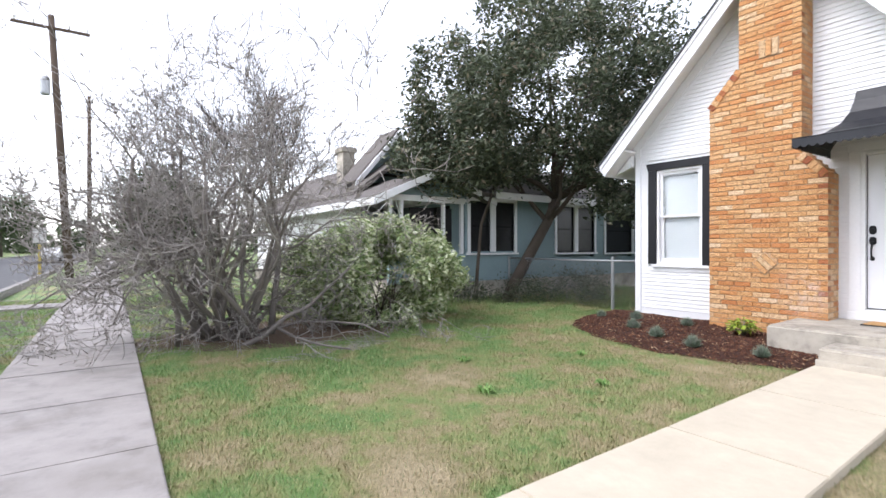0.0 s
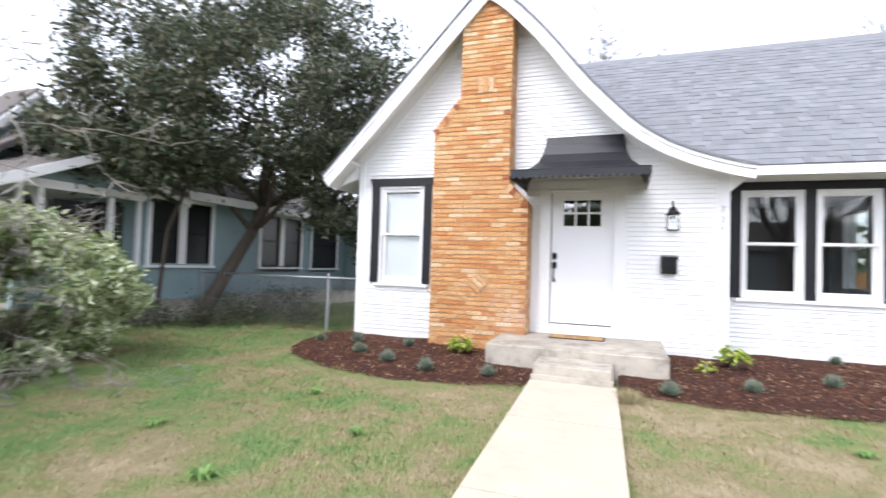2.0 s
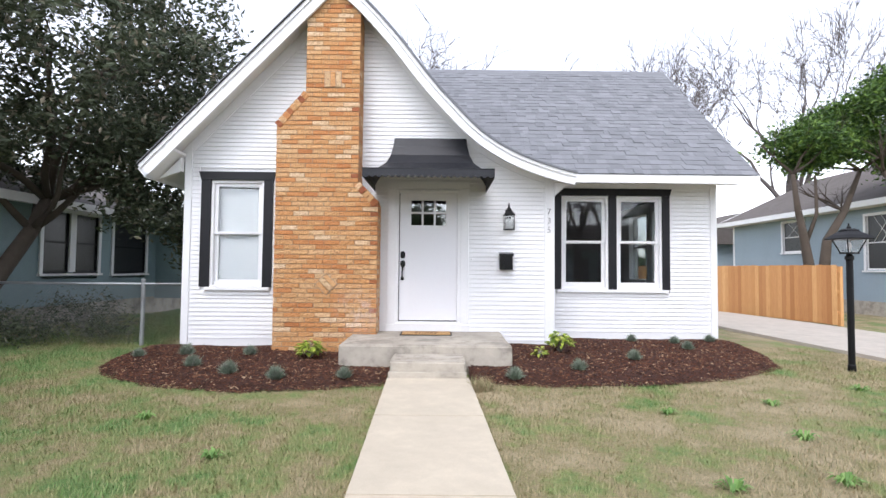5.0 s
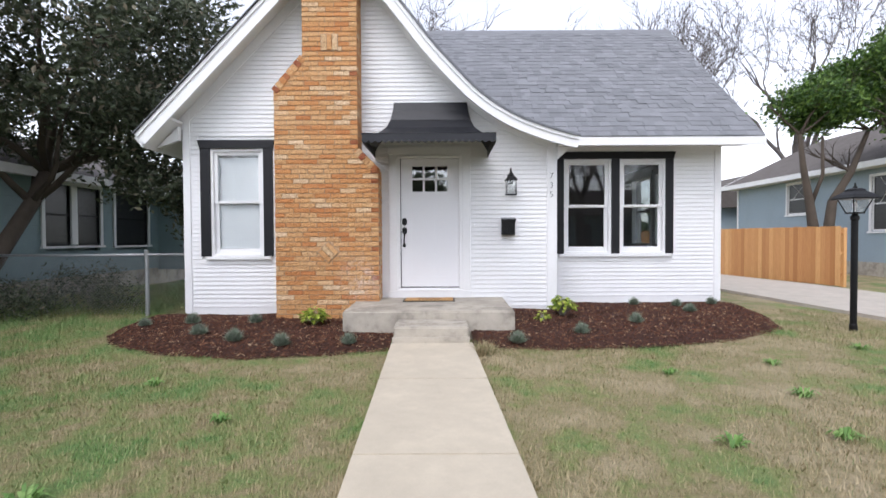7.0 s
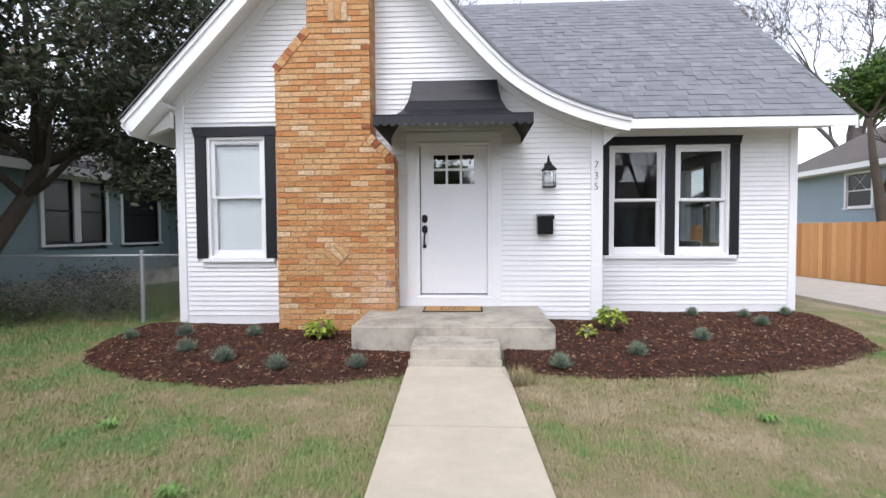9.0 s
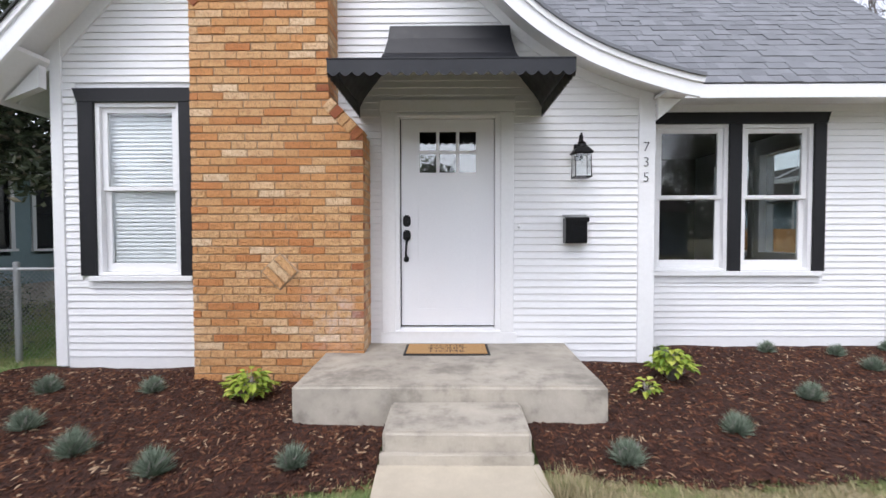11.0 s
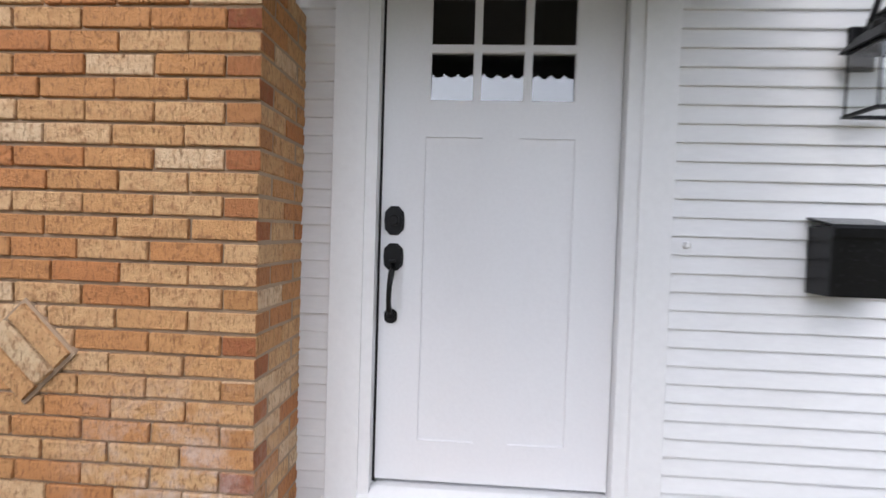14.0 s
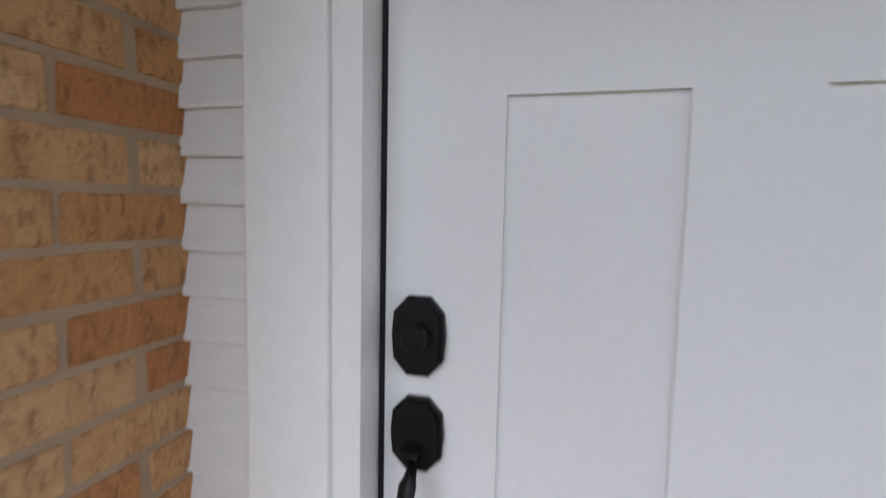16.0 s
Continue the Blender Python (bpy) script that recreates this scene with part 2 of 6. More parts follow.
M["ground"] = grass_mat("lawn_ground", False)
M["blades"] = grass_mat("grass_blades", True)


def leaf_mat(name, stops, rough=0.45, back=None):
    k = Mat(name, stops[0][1], rough, spec=0.35)
    c = ramp_of(k.nt, stops, k.island)
    k.base(c)
    k.b.inputs["Transmission Weight"].default_value = 0.0
    tr = k.nt.nodes.new("ShaderNodeBsdfTranslucent")
    k.nt.links.new(c, tr.inputs[0])
    mx = k.nt.nodes.new("ShaderNodeMixShader")
    mx.inputs[0].default_value = 0.22
    out = k.nt.nodes["Material Output"]
    k.nt.links.new(k.b.outputs[0], mx.inputs[1])
    k.nt.links.new(tr.outputs[0], mx.inputs[2])
    k.nt.links.new(mx.outputs[0], out.inputs[0])
    return k.m


M["evergreen"] = leaf_mat("dark_evergreen_leaves", [(0.0, (0.040, 0.052, 0.028)), (0.5, (0.080, 0.100, 0.056)), (0.85, (0.13, 0.15, 0.09)), (1.0, (0.30, 0.25, 0.18))])
M["citrus"] = leaf_mat("bright_green_leaves", [(0.0, (0.022, 0.05, 0.011)), (0.5, (0.055, 0.118, 0.022)), (1.0, (0.17, 0.27, 0.05))])
M["varieg"] = leaf_mat("variegated_pittosporum_leaves", [(0.0, (0.10, 0.16, 0.05)), (0.3, (0.25, 0.33, 0.13)), (0.65, (0.50, 0.54, 0.32)), (1.0, (0.74, 0.75, 0.58))])
M["yellowgreen"] = leaf_mat("yellow_green_leaves", [(0.0, (0.13, 0.22, 0.03)), (0.5, (0.34, 0.43, 0.06)), (1.0, (0.58, 0.60, 0.13))])
M["lavender"] = leaf_mat("grey_green_needles", [(0.0, (0.11, 0.15, 0.10)), (0.5, (0.20, 0.255, 0.185)), (1.0, (0.34, 0.39, 0.31))], 0.8)
M["faroak"] = leaf_mat("far_foliage", [(0.0, (0.03, 0.045, 0.02)), (0.5, (0.055, 0.08, 0.035)), (1.0, (0.10, 0.13, 0.06))], 0.7)


def mulch_mat():
    k = Mat("red_brown_mulch", (0.08, 0.03, 0.02), 0.92)
    g = noise_of(k.nt, k.pos, 42, 6, 0.75, (1, 1.6, 1))
    g2 = noise_of(k.nt, k.pos, 160, 3, 0.6)
    c = ramp_of(k.nt, [(0.3, (0.018, 0.006, 0.004)), (0.5, (0.054, 0.018, 0.009)), (0.68, (0.098, 0.036, 0.017)), (0.8, (0.19, 0.10, 0.055))], g)
    return k.base(c).bump(mixc(k.nt, 0.4, g, g2), 1.0, 0.03).m


def chip_mat():
    k = Mat("mulch_chips", (0.1, 0.04, 0.02), 0.9)
    return k.base(ramp_of(k.nt, [(0.0, (0.022, 0.008, 0.005)), (0.5, (0.070, 0.023, 0.010)), (0.85, (0.125, 0.045, 0.019)), (0.95, (0.24, 0.125, 0.065)), (1.0, (0.46, 0.33, 0.21))], k.island)).m


M["mulch"], M["chips"] = mulch_mat(), chip_mat()


def coir_mat():
    k = Mat("coir", (0.42, 0.24, 0.09), 0.95)
    g = noise_of(k.nt, k.pos, 260, 3, 0.7)
    return k.base(ramp_of(k.nt, [(0.3, (0.27, 0.14, 0.05)), (0.55, (0.45, 0.26, 0.10)), (0.75, (0.58, 0.38, 0.17))], g)).bump(g, 0.8, 0.004).m


M["coir"] = coir_mat()
M["ink"] = worn("dark_print", (0.075, 0.04, 0.018), 0.95, (0.8, 0.8, 0.8), 0.4, 200, 20, 0.4, 0.003)


def glass_mat(name, rough=0.0, tint=(0.92, 0.94, 0.94), gloss=0.055):
    m = bpy.data.materials.new(name)
    m.use_nodes = True
    nt = m.node_tree
    nt.nodes.clear()
    out, gl, tr, mx = (nt.nodes.new(n) for n in ("ShaderNodeOutputMaterial", "ShaderNodeBsdfGlossy", "ShaderNodeBsdfTransparent", "ShaderNodeMixShader"))
    lw = nt.nodes.new("ShaderNodeLayerWeight")
    pw = nt.nodes.new("ShaderNodeMath")
    pw.operation = "POWER"
    pw.inputs[1].default_value = 4.0
    nt.links.new(lw.outputs["Facing"], pw.inputs[0])
    fr = nt.nodes.new("ShaderNodeMath")
    fr.operation = "MULTIPLY_ADD"
    nt.links.new(pw.outputs[0], fr.inputs[0])
    fr.inputs[1].default_value, fr.inputs[2].default_value = 0.7, gloss
    gl.inputs["Roughness"].default_value = rough
    tr.inputs[0].default_value = (*tint, 1)
    nt.links.new(fr.outputs[0], mx.inputs[0])
    nt.links.new(tr.outputs[0], mx.inputs[1])
    nt.links.new(gl.outputs[0], mx.inputs[2])
    nt.links.new(mx.outputs[0], out.inputs[0])
    return m


M["glass"] = glass_mat("window_glass", 0.01)
# Grey tint added to dim the bright sky behind the side windows.
M["dimglass"] = glass_mat("sky_dimming_glass", 0.02, (0.6, 0.62, 0.62), 0.06)
M["doorglass"] = glass_mat("door_light_glass", 0.01, (0.8, 0.82, 0.82), 0.17)
M["lanternglass"] = glass_mat("seeded_lantern_glass", 0.03, (0.97, 0.98, 0.98), 0.09)
M["litter"] = worn("brown_leaf_litter", (0.13, 0.085, 0.055), 0.95, (0.5, 0.45, 0.4), 0.7, 38, 2.5, 1.0, 0.03)


# ---- mesh helpers ----
def box(bm, x0, x1, y0, y1, z0, z1, bevel=0.0):
    m = Matrix.Translation(((x0 + x1) / 2, (y0 + y1) / 2, (z0 + z1) / 2)) @ Matrix.Diagonal((abs(x1 - x0), abs(y1 - y0), abs(z1 - z0), 1))
    r = bmesh.ops.create_cube(bm, size=1, matrix=m)
    if bevel:
        es = list({e for v in r["verts"] for e in v.link_edges})
        bmesh.ops.bevel(bm, geom=es, offset=bevel, segments=2, affect="EDGES", profile=0.6)
    return bm


def boxes(*rows, bevel=0.0):
    bm = bmesh.new()
    for r in rows:
        box(bm, *r, bevel=bevel)
    return bm


def prism(pts, axis, a, b):
    """A polygon in the two other axes, pushed from a to b along the axis."""
    bm = bmesh.new()
    put = {"y": lambda p, q: (p[0], q, p[1]), "x": lambda p, q: (q, p[0], p[1]), "z": lambda p, q: (p[0], p[1], q)}[axis]
    lo, hi = [bm.verts.new(put(p, a)) for p in pts], [bm.verts.new(put(p, b)) for p in pts]
    bm.faces.new(lo), bm.faces.new(hi[::-1])
    for i in range(len(pts)):
        j = (i + 1) % len(pts)
        bm.faces.new((lo[i], hi[i], hi[j], lo[j]))
    bmesh.ops.recalc_face_normals(bm, faces=bm.faces[:])
    return bm


def lathe(bm, profile, seg=16, at=(0, 0, 0), axis="z"):
    """A turned shape from (radius, height) pairs."""
    rings = []
    for r, h in profile:
        ring = []
        for i in range(seg):
            a = 2 * math.pi * i / seg
            p = (r * math.cos(a), r * math.sin(a), h)
            if axis == "y":
                p = (p[0], p[2], p[1])
            ring.append(bm.verts.new((p[0] + at[0], p[1] + at[1], p[2] + at[2])))
        rings.append(ring)
    for u, v in zip(rings, rings[1:]):
        for i in range(seg):
            j = (i + 1) % seg
            bm.faces.new((u[i], u[j], v[j], v[i]))
    bm.faces.new(rings[0][::-1]), bm.faces.new(rings[-1])
    bmesh.ops.recalc_face_normals(bm, faces=bm.faces[:])
    return bm


def mesh_of(name, bm, material, smooth=False):
    me = bpy.data.meshes.new(name)
    bm.to_mesh(me)
    bm.free()
    me.materials.append(material)
    if smooth:
        me.shade_smooth()
    return me


def raw(name, verts, faces, material, smooth=False):
    me = bpy.data.meshes.new(name)
    me.from_pydata(verts, [], faces)
    me.materials.append(material)
    if smooth:
        me.shade_smooth()
    return me


def part(name, bm, material=None, parent=None, label="", smooth=False):
    me = bm if isinstance(bm, bpy.types.Mesh) else mesh_of(name, bm, material, smooth)
    ob = new(name, me)
    if parent:
        ob.parent = parent
        ob.matrix_parent_inverse = Matrix.Translation(-parent.location) if parent.type == "EMPTY" or parent.location.length else Matrix.Identity(4)
    return tagged(ob, label)


def empty(name, at=(0, 0, 0)):
    ob = new(name)
    ob.location = at
    ob.empty_display_size = 0.1
    return ob


def tube_data(paths, sides=5):
    """Verts and faces of tapered tubes; a path is rows of (x, y, z, radius)."""
    verts, faces = [], []
    ring = [(math.cos(2 * math.pi * i / sides), math.sin(2 * math.pi * i / sides)) for i in range(sides)]
    for path in paths:
        first = len(verts)
        for n, p in enumerate(path):
            a, b = Vector(path[max(n - 1, 0)][:3]), Vector(path[min(n + 1, len(path) - 1)][:3])
            d = b - a
            d = d.normalized() if d.length > 1e-6 else Vector((0, 0, 1))
            u = d.orthogonal().normalized()
            w = d.cross(u)
            c = Vector(p[:3])
            verts += [tuple(c + p[3] * (q * u + s * w)) for q, s in ring]
        for n in range(len(path) - 1):
            o = first + n * sides
            for i in range(sides):
                j = (i + 1) % sides
                faces.append((o + i, o + j, o + sides + j, o + sides + i))
        faces.append(tuple(range(first, first + sides))[::-1])
        faces.append(tuple(range(len(verts) - sides, len(verts))))
    return verts, faces


def tubes(name, paths, material, sides=5):
    return raw(name, *tube_data(paths, sides), material, True)


def limb(rng, start, direction, length, radius, bend=0.25, steps=5, lift=0.0, end=0.35):
    """One wandering limb as path rows."""
    p, d = Vector(start), Vector(direction).normalized()
    rows = [(*p, radius)]
    for i in range(steps):
        d = (d + Vector((rng.uniform(-bend, bend), rng.uniform(-bend, bend), rng.uniform(-bend, bend) + lift))).normalized()
        p = p + d * (length / steps)
        rows.append((*p, radius * (1 - (1 - end) * (i + 1) / steps)))
    return rows, d


def grow(rng, start, direction, length, radius, depth, spread=0.7, kids=3, shrink=0.68, bend=0.22, lift=0.03, thin=0.6, out=None, least=0.0025):
    """Limbs that fork again and again; the list of all their paths."""
    out = [] if out is None else out
    rows, d = limb(rng, start, direction, length, radius, bend, 5 if depth > 1 else 4, lift)
    out.append(rows)
    if depth > 0:
        for k in range(kids):
            n = rng.randint(2, len(rows) - 1)
            q = Vector(rows[n][:3])
            turn = Vector((rng.gauss(0, 1), rng.gauss(0, 1), rng.gauss(0, 0.7))).normalized()
            grow(rng, q, d + turn * spread, length * shrink * rng.uniform(0.75, 1.15), max(rows[n][3] * thin, least), depth - 1, spread, kids, shrink, bend, lift, thin, out, least)
    return out


def leaves(name, centres, per, size, material, spread=0.22, aspect=0.42, seed=1, droop=0.0):
    """Small folded leaves round cluster centres, as one mesh."""
    g = np.random.default_rng(seed)
    c = np.repeat(np.asarray(centres, float), per, axis=0)
    n = len(c)
    c = c + g.normal(0, spread, (n, 3))
    a = g.normal(0, 1, (n, 3))
    a[:, 2] = a[:, 2] * 0.6 - droop
    a /= np.linalg.norm(a, axis=1)[:, None]
    b = np.cross(a, g.normal(0, 1, (n, 3)))
    b /= np.linalg.norm(b, axis=1)[:, None]
    up = np.cross(a, b)
    s = (size * g.uniform(0.6, 1.25, n))[:, None]
    v = np.stack([c - a * s * 0.5, c + b * s * aspect * 0.5 + up * s * 0.08, c + a * s * 0.5, c - b * s * aspect * 0.5 + up * s * 0.08], 1).reshape(-1, 3)
    i = np.arange(n)[:, None] * 4
    faces = np.concatenate([i + [0, 1, 2], i + [0, 2, 3]], 1).reshape(-1, 3)
    return raw(name, v.tolist(), faces.tolist(), material)


# ---- ground, road, paving ----
SLANT = -0.023  # the street runs a little askew to the house


def street_y(x, off):
    return off + SLANT * x


def ground_sheet():
    bm = bmesh.new()
    xs = [-900, -300, -120, -60, -40] + [-30 + i * 0.75 for i in range(81)] + [45, 80, 200, 900]
    ys = [-900, -300, -100, -40, -20] + [-12 + i * 0.75 for i in range(49)] + [30, 60, 150, 400, 900]
    grid = []
    for y in ys:
        row = []
        for x in xs:
            z = 0.062 + 0.02 * noise.noise((x * 0.5, y * 0.5, 3.0)) * (1 if abs(x) < 31 and -12 < y < 25 else 0)
            if y < street_y(x, -2.6):
                z = -0.14
            row.append(bm.verts.new((x, y, z)))
        grid.append(row)
    for a, b in zip(grid, grid[1:]):
        for i in range(len(xs) - 1):
            bm.faces.new((a[i], a[i + 1], b[i + 1], b[i]))
    return bm


tagged(part("ground", ground_sheet(), M["ground"], smooth=True), "patchy green and straw-brown winter lawn ground", "lawn", kind="structure")


def strip(off0, off1, z0, z1, xa, xb, step=10.0):
    """A long band along the street between two distances from the house."""
    bm = bmesh.new()
    n = max(1, int((xb - xa) / step))
    rings = []
    for i in range(n + 1):
        x = xa + (xb - xa) * i / n
        a, b = street_y(x, off0), street_y(x, off1)
        rings.append([bm.verts.new(p) for p in ((x, a, z0), (x, b, z0), (x, b, z1), (x, a, z1))])
    for u, v in zip(rings, rings[1:]):
        for i in range(4):
            j = (i + 1) % 4
            bm.faces.new((u[i], u[j], v[j], v[i]))
    bm.faces.new(rings[0]), bm.faces.new(rings[-1][::-1])
    bmesh.ops.recalc_face_normals(bm, faces=bm.faces[:])
    return bm


tagged(part("road", strip(-11.5, -2.95, -0.2, -0.08, -260, 120), M["asphalt"]), "grey asphalt street with faded surface", "road", kind="structure")
tagged(part("kerb", strip(-2.95, -2.78, -0.2, 0.1, -260, 120, 3), M["slab"]), "weathered concrete kerb along the street", "kerb", kind="structure")
tagged(part("far_kerb", strip(-11.7, -11.5, -0.2, 0.06, -260, 120, 3), M["slab"]), "weathered concrete kerb across the street", "kerb", kind="structure")
tagged(part("far_lawn", strip(-60, -11.7, -0.2, 0.05, -260, 120, 20), M["ground"]), "dull green lawns across the street", "lawn", kind="structure")

sidewalk = tagged(part("sidewalk", strip(-0.96, 0.24, 0.0, 0.088, -90, 30, 3), M["slab"]), "weathered grey concrete sidewalk with dark joints", "sidewalk", kind="structure")
def sidewalk_slabs():
    rng = random.Random(3)
    x = 8.0
    while x > -48:
        w = 1.42
        a, b = x - w, x
        tilt = rng.uniform(-0.004, 0.004)
        bm = bmesh.new()
        lo, hi = [], []
        for k, (px, off) in enumerate(((a + 0.008, -0.98), (b - 0.008, -0.98), (b - 0.008, 0.26), (a + 0.008, 0.26))):
            z = 0.106 + tilt * (1 if k in (0, 3) else -1) + rng.uniform(-0.002, 0.002)
            lo.append(bm.verts.new((px, street_y(px, off), 0.02)))
            hi.append(bm.verts.new((px, street_y(px, off), z)))
        bm.faces.new(hi)
        for i in range(4):
            j = (i + 1) % 4
            bm.faces.new((lo[i], lo[j], hi[j], hi[i]))
        bmesh.ops.recalc_face_normals(bm, faces=bm.faces[:])
        bmesh.ops.bevel(bm, geom=[e for e in bm.edges if all(v.co.z > 0.06 for v in e.verts)], offset=0.009, segments=2, affect="EDGES")
        part("slab", bm, M["slab"], sidewalk)
        x -= w


sidewalk_slabs()
tagged(part("crossing_path", prism([(-14.5, -2.78), (-13.6, -2.78), (-13.6, -0.66), (-14.5, -0.64)], "z", 0.0, 0.105), M["slab"]), "short concrete path from sidewalk to street", "path", kind="structure")

WALK_L, WALK_R, WALK_S = -1.41, -0.43, -0.031  # edges of the front walk at y = 0, and its lean


def walk_x(y):
    return WALK_L + WALK_S * y, WALK_R + WALK_S * y


def front_walk():
    cuts = [0.30, 1.86, 3.40, 4.95, 6.47]
    bed_top = [(walk_x(0.31)[0] + 0.02, 0.31), (walk_x(0.31)[1] - 0.02, 0.31), (walk_x(6.46)[1] - 0.02, 6.46), (walk_x(6.46)[0] + 0.02, 6.46)]
    base = tagged(part("front_walk", prism(bed_top, "z", 0.0, 0.118), M["walk"]), "new pale beige concrete walk to the front step", "path", kind="structure")
    for a, b in zip(cuts, cuts[1:]):
        bm = bmesh.new()
        a2, b2 = a + 0.0025, b - 0.0025
        p = [(walk_x(a2)[0], a2), (walk_x(a2)[1], a2), (walk_x(b2)[1], b2), (walk_x(b2)[0], b2)]
        lo, hi = [bm.verts.new((*q, 0.0)) for q in p], [bm.verts.new((*q, 0.132)) for q in p]
        bm.faces.new(hi)
        for i in range(4):
            j = (i + 1) % 4
            bm.faces.new((lo[i], lo[j], hi[j], hi[i]))
        bmesh.ops.recalc_face_normals(bm, faces=bm.faces[:])
        bmesh.ops.bevel(bm, geom=[e for e in bm.edges if all(v.co.z > 0.1 for v in e.verts)], offset=0.007, segments=2, affect="EDGES")
        part("slab", bm, M["walk"], base)


front_walk()
tagged(part("driveway", prism([(5.35, -0.1), (8.2, -0.2), (8.75, 11.0), (8.7, 13.4), (7.2, 26), (5.4, 26), (5.75, 11), (5.85, 8)], "z", 0.0, 0.125), M["drive"]), "pale concrete driveway beside the house", "driveway", kind="structure")


# ---- the white house ----
WF, RF = 8.36, 9.03  # framing planes of the gabled front and of the set-back wing
XL, XC, XR = -5.04, 0.79, 3.74
house = tagged(empty("house"), "small white clapboard cottage with black window trim and grey shingle roof", "house")

RAKE_OUT = [(-5.53, 2.94), (-4.28, 4.27), (-3.44, 5.14), (-2.68, 5.90), (-2.24, 5.56), (-1.72, 5.00), (-1.20, 4.345), (-0.854, 3.956), (-0.426, 3.53), (0.0, 3.243), (0.423, 3.056), (0.846, 2.925), (1.05, 2.88)]


def smooth_line(pts, per=5):
    out = []
    for i in range(len(pts) - 1):
        p0, p1, p2, p3 = (np.array(pts[max(0, min(len(pts) - 1, i + k))]) for k in (-1, 0, 1, 2))
        for s in range(per):
            t = s / per
            out.append(tuple(0.5 * (2 * p1 + (p2 - p0) * t + (2 * p0 - 5 * p1 + 4 * p2 - p3) * t * t + (3 * p1 - p0 - 3 * p2 + p3) * t ** 3)))
    return out + [tuple(pts[-1])]


RIGHT_CURVE = smooth_line([(-2.68, 5.90)] + RAKE_OUT[4:])
LEFT_LINE = [(-5.53, 2.94), (-2.68, 5.90)]


def drop(line, by):
    """The same line moved square to itself, downwards."""
    out = []
    for i in range(len(line)):
        a, b = np.array(line[max(i - 1, 0)]), np.array(line[min(i + 1, len(line) - 1)])
        d = (b - a) / np.linalg.norm(b - a)
        n = np.array((d[1], -d[0]))
        out.append(tuple(np.array(line[i]) + n * by))
    return out


def band(line, top, bottom, y0, y1):
    """A board that follows a line in the facade's plane, between two drops below it."""
    up, lo = drop(line, top), drop(line, bottom)
    bm = bmesh.new()
    rings = [[bm.verts.new(p) for p in ((u[0], y0, u[1]), (u[0], y1, u[1]), (v[0], y1, v[1]), (v[0], y0, v[1]))] for u, v in zip(up, lo)]
    for u, v in zip(rings, rings[1:]):
        for i in range(4):
            j = (i + 1) % 4
            bm.faces.new((u[i], u[j], v[j], v[i]))
    bm.faces.new(rings[0]), bm.faces.new(rings[-1][::-1])
    bmesh.ops.recalc_face_normals(bm, faces=bm.faces[:])
    return bm


def under_rake(x):
    """Height of the underside of the rake at x."""
    line = drop(LEFT_LINE, 0.1) if x < -2.68 else drop(RIGHT_CURVE, 0.1)
    return float(np.interp(x, [p[0] for p in line], [p[1] for p in line]))


# walls: framing behind the boards, with the openings cut through
W1 = (-4.64, -3.80, 1.12, 2.81)
DOOR = (-1.665, -0.711, 0.56, 2.66)
W2A, W2B = (1.08, 1.895, 1.11, 2.72), (2.03, 2.82, 1.11, 2.72)


def holed_wall(x0, x1, z0, tops, holes, y0, y1):
    """A wall along x whose height may vary; holes are (x0, x1, z0, z1)."""
    xs = sorted({x0, x1} | {h[0] for h in holes} | {h[1] for h in holes} | {x for x in tops if x0 < x < x1})
    bm = bmesh.new()
    for a, b in zip(xs, xs[1:]):
        mid = (a + b) / 2
        cuts = sorted(h[2:] for h in holes if h[0] <= mid <= h[1])
        z = z0
        for lo, hi in cuts:
            box(bm, a, b, y0, y1, z, lo)
            z = hi
        ta, tb = under_rake(a) + 0.02 if y0 < 8.6 else 2.95, under_rake(b) + 0.02 if y0 < 8.6 else 2.95
        v = [bm.verts.new(p) for p in ((a, y0, z), (b, y0, z), (b, y0, tb), (a, y0, ta), (a, y1, z), (b, y1, z), (b, y1, tb), (a, y1, ta))]
        for f in ((0, 1, 2, 3), (5, 4, 7, 6), (4, 5, 1, 0), (3, 2, 6, 7), (4, 0, 3, 7), (1, 5, 6, 2)):
            bm.faces.new([v[i] for i in f])
    bmesh.ops.recalc_face_normals(bm, faces=bm.faces[:])
    return bm


front_wall = part("wall", holed_wall(XL, XC, 0.1, [-5 + 0.4 * i for i in range(15)] + [-2.68], [W1, DOOR], WF, WF + 0.14), M["paint"], house, "white clapboard gable wall")
wing_wall = part("wall", holed_wall(XC, XR, 0.1, [], [W2A, W2B], RF, RF + 0.14), M["paint"], house, "white clapboard wing wall with double window")
SIDE_WINS = [(10.05, 11.15, 1.2, 2.75), (11.35, 12.45, 1.2, 2.75)]
side_runs = [(RF + 0.14, 10.05), (11.15, 11.35), (12.45, 14.6)]
part("wall", boxes(*[(XR - 0.14, XR, p, q, 0.1, 2.95) for p, q in side_runs], *[(XR - 0.14, XR, w[0], w[1], *zz) for w in SIDE_WINS for zz in ((0.1, w[2]), (w[3], 2.95))]), M["paint"], house, "white side wall with two windows")
part("wall", boxes((XL, XL + 0.14, WF + 0.14, 14.6, 0.1, 3.25)), M["paint"], house, "white side wall")
part("wall", boxes((XL, XR, 14.6, 14.74, 0.1, 2.95)), M["paint"], house, "white rear wall")
part("wall", boxes((XC - 0.14, XC, WF + 0.14, RF + 0.14, 0.1, 2.85)), M["paint"], house, "short white return wall")
part("gable", prism([(8.9, 2.95), (14.6, 2.95), (11.8, 5.72)], "x", XR - 0.14, XR), M["paint"], house, "white side gable")
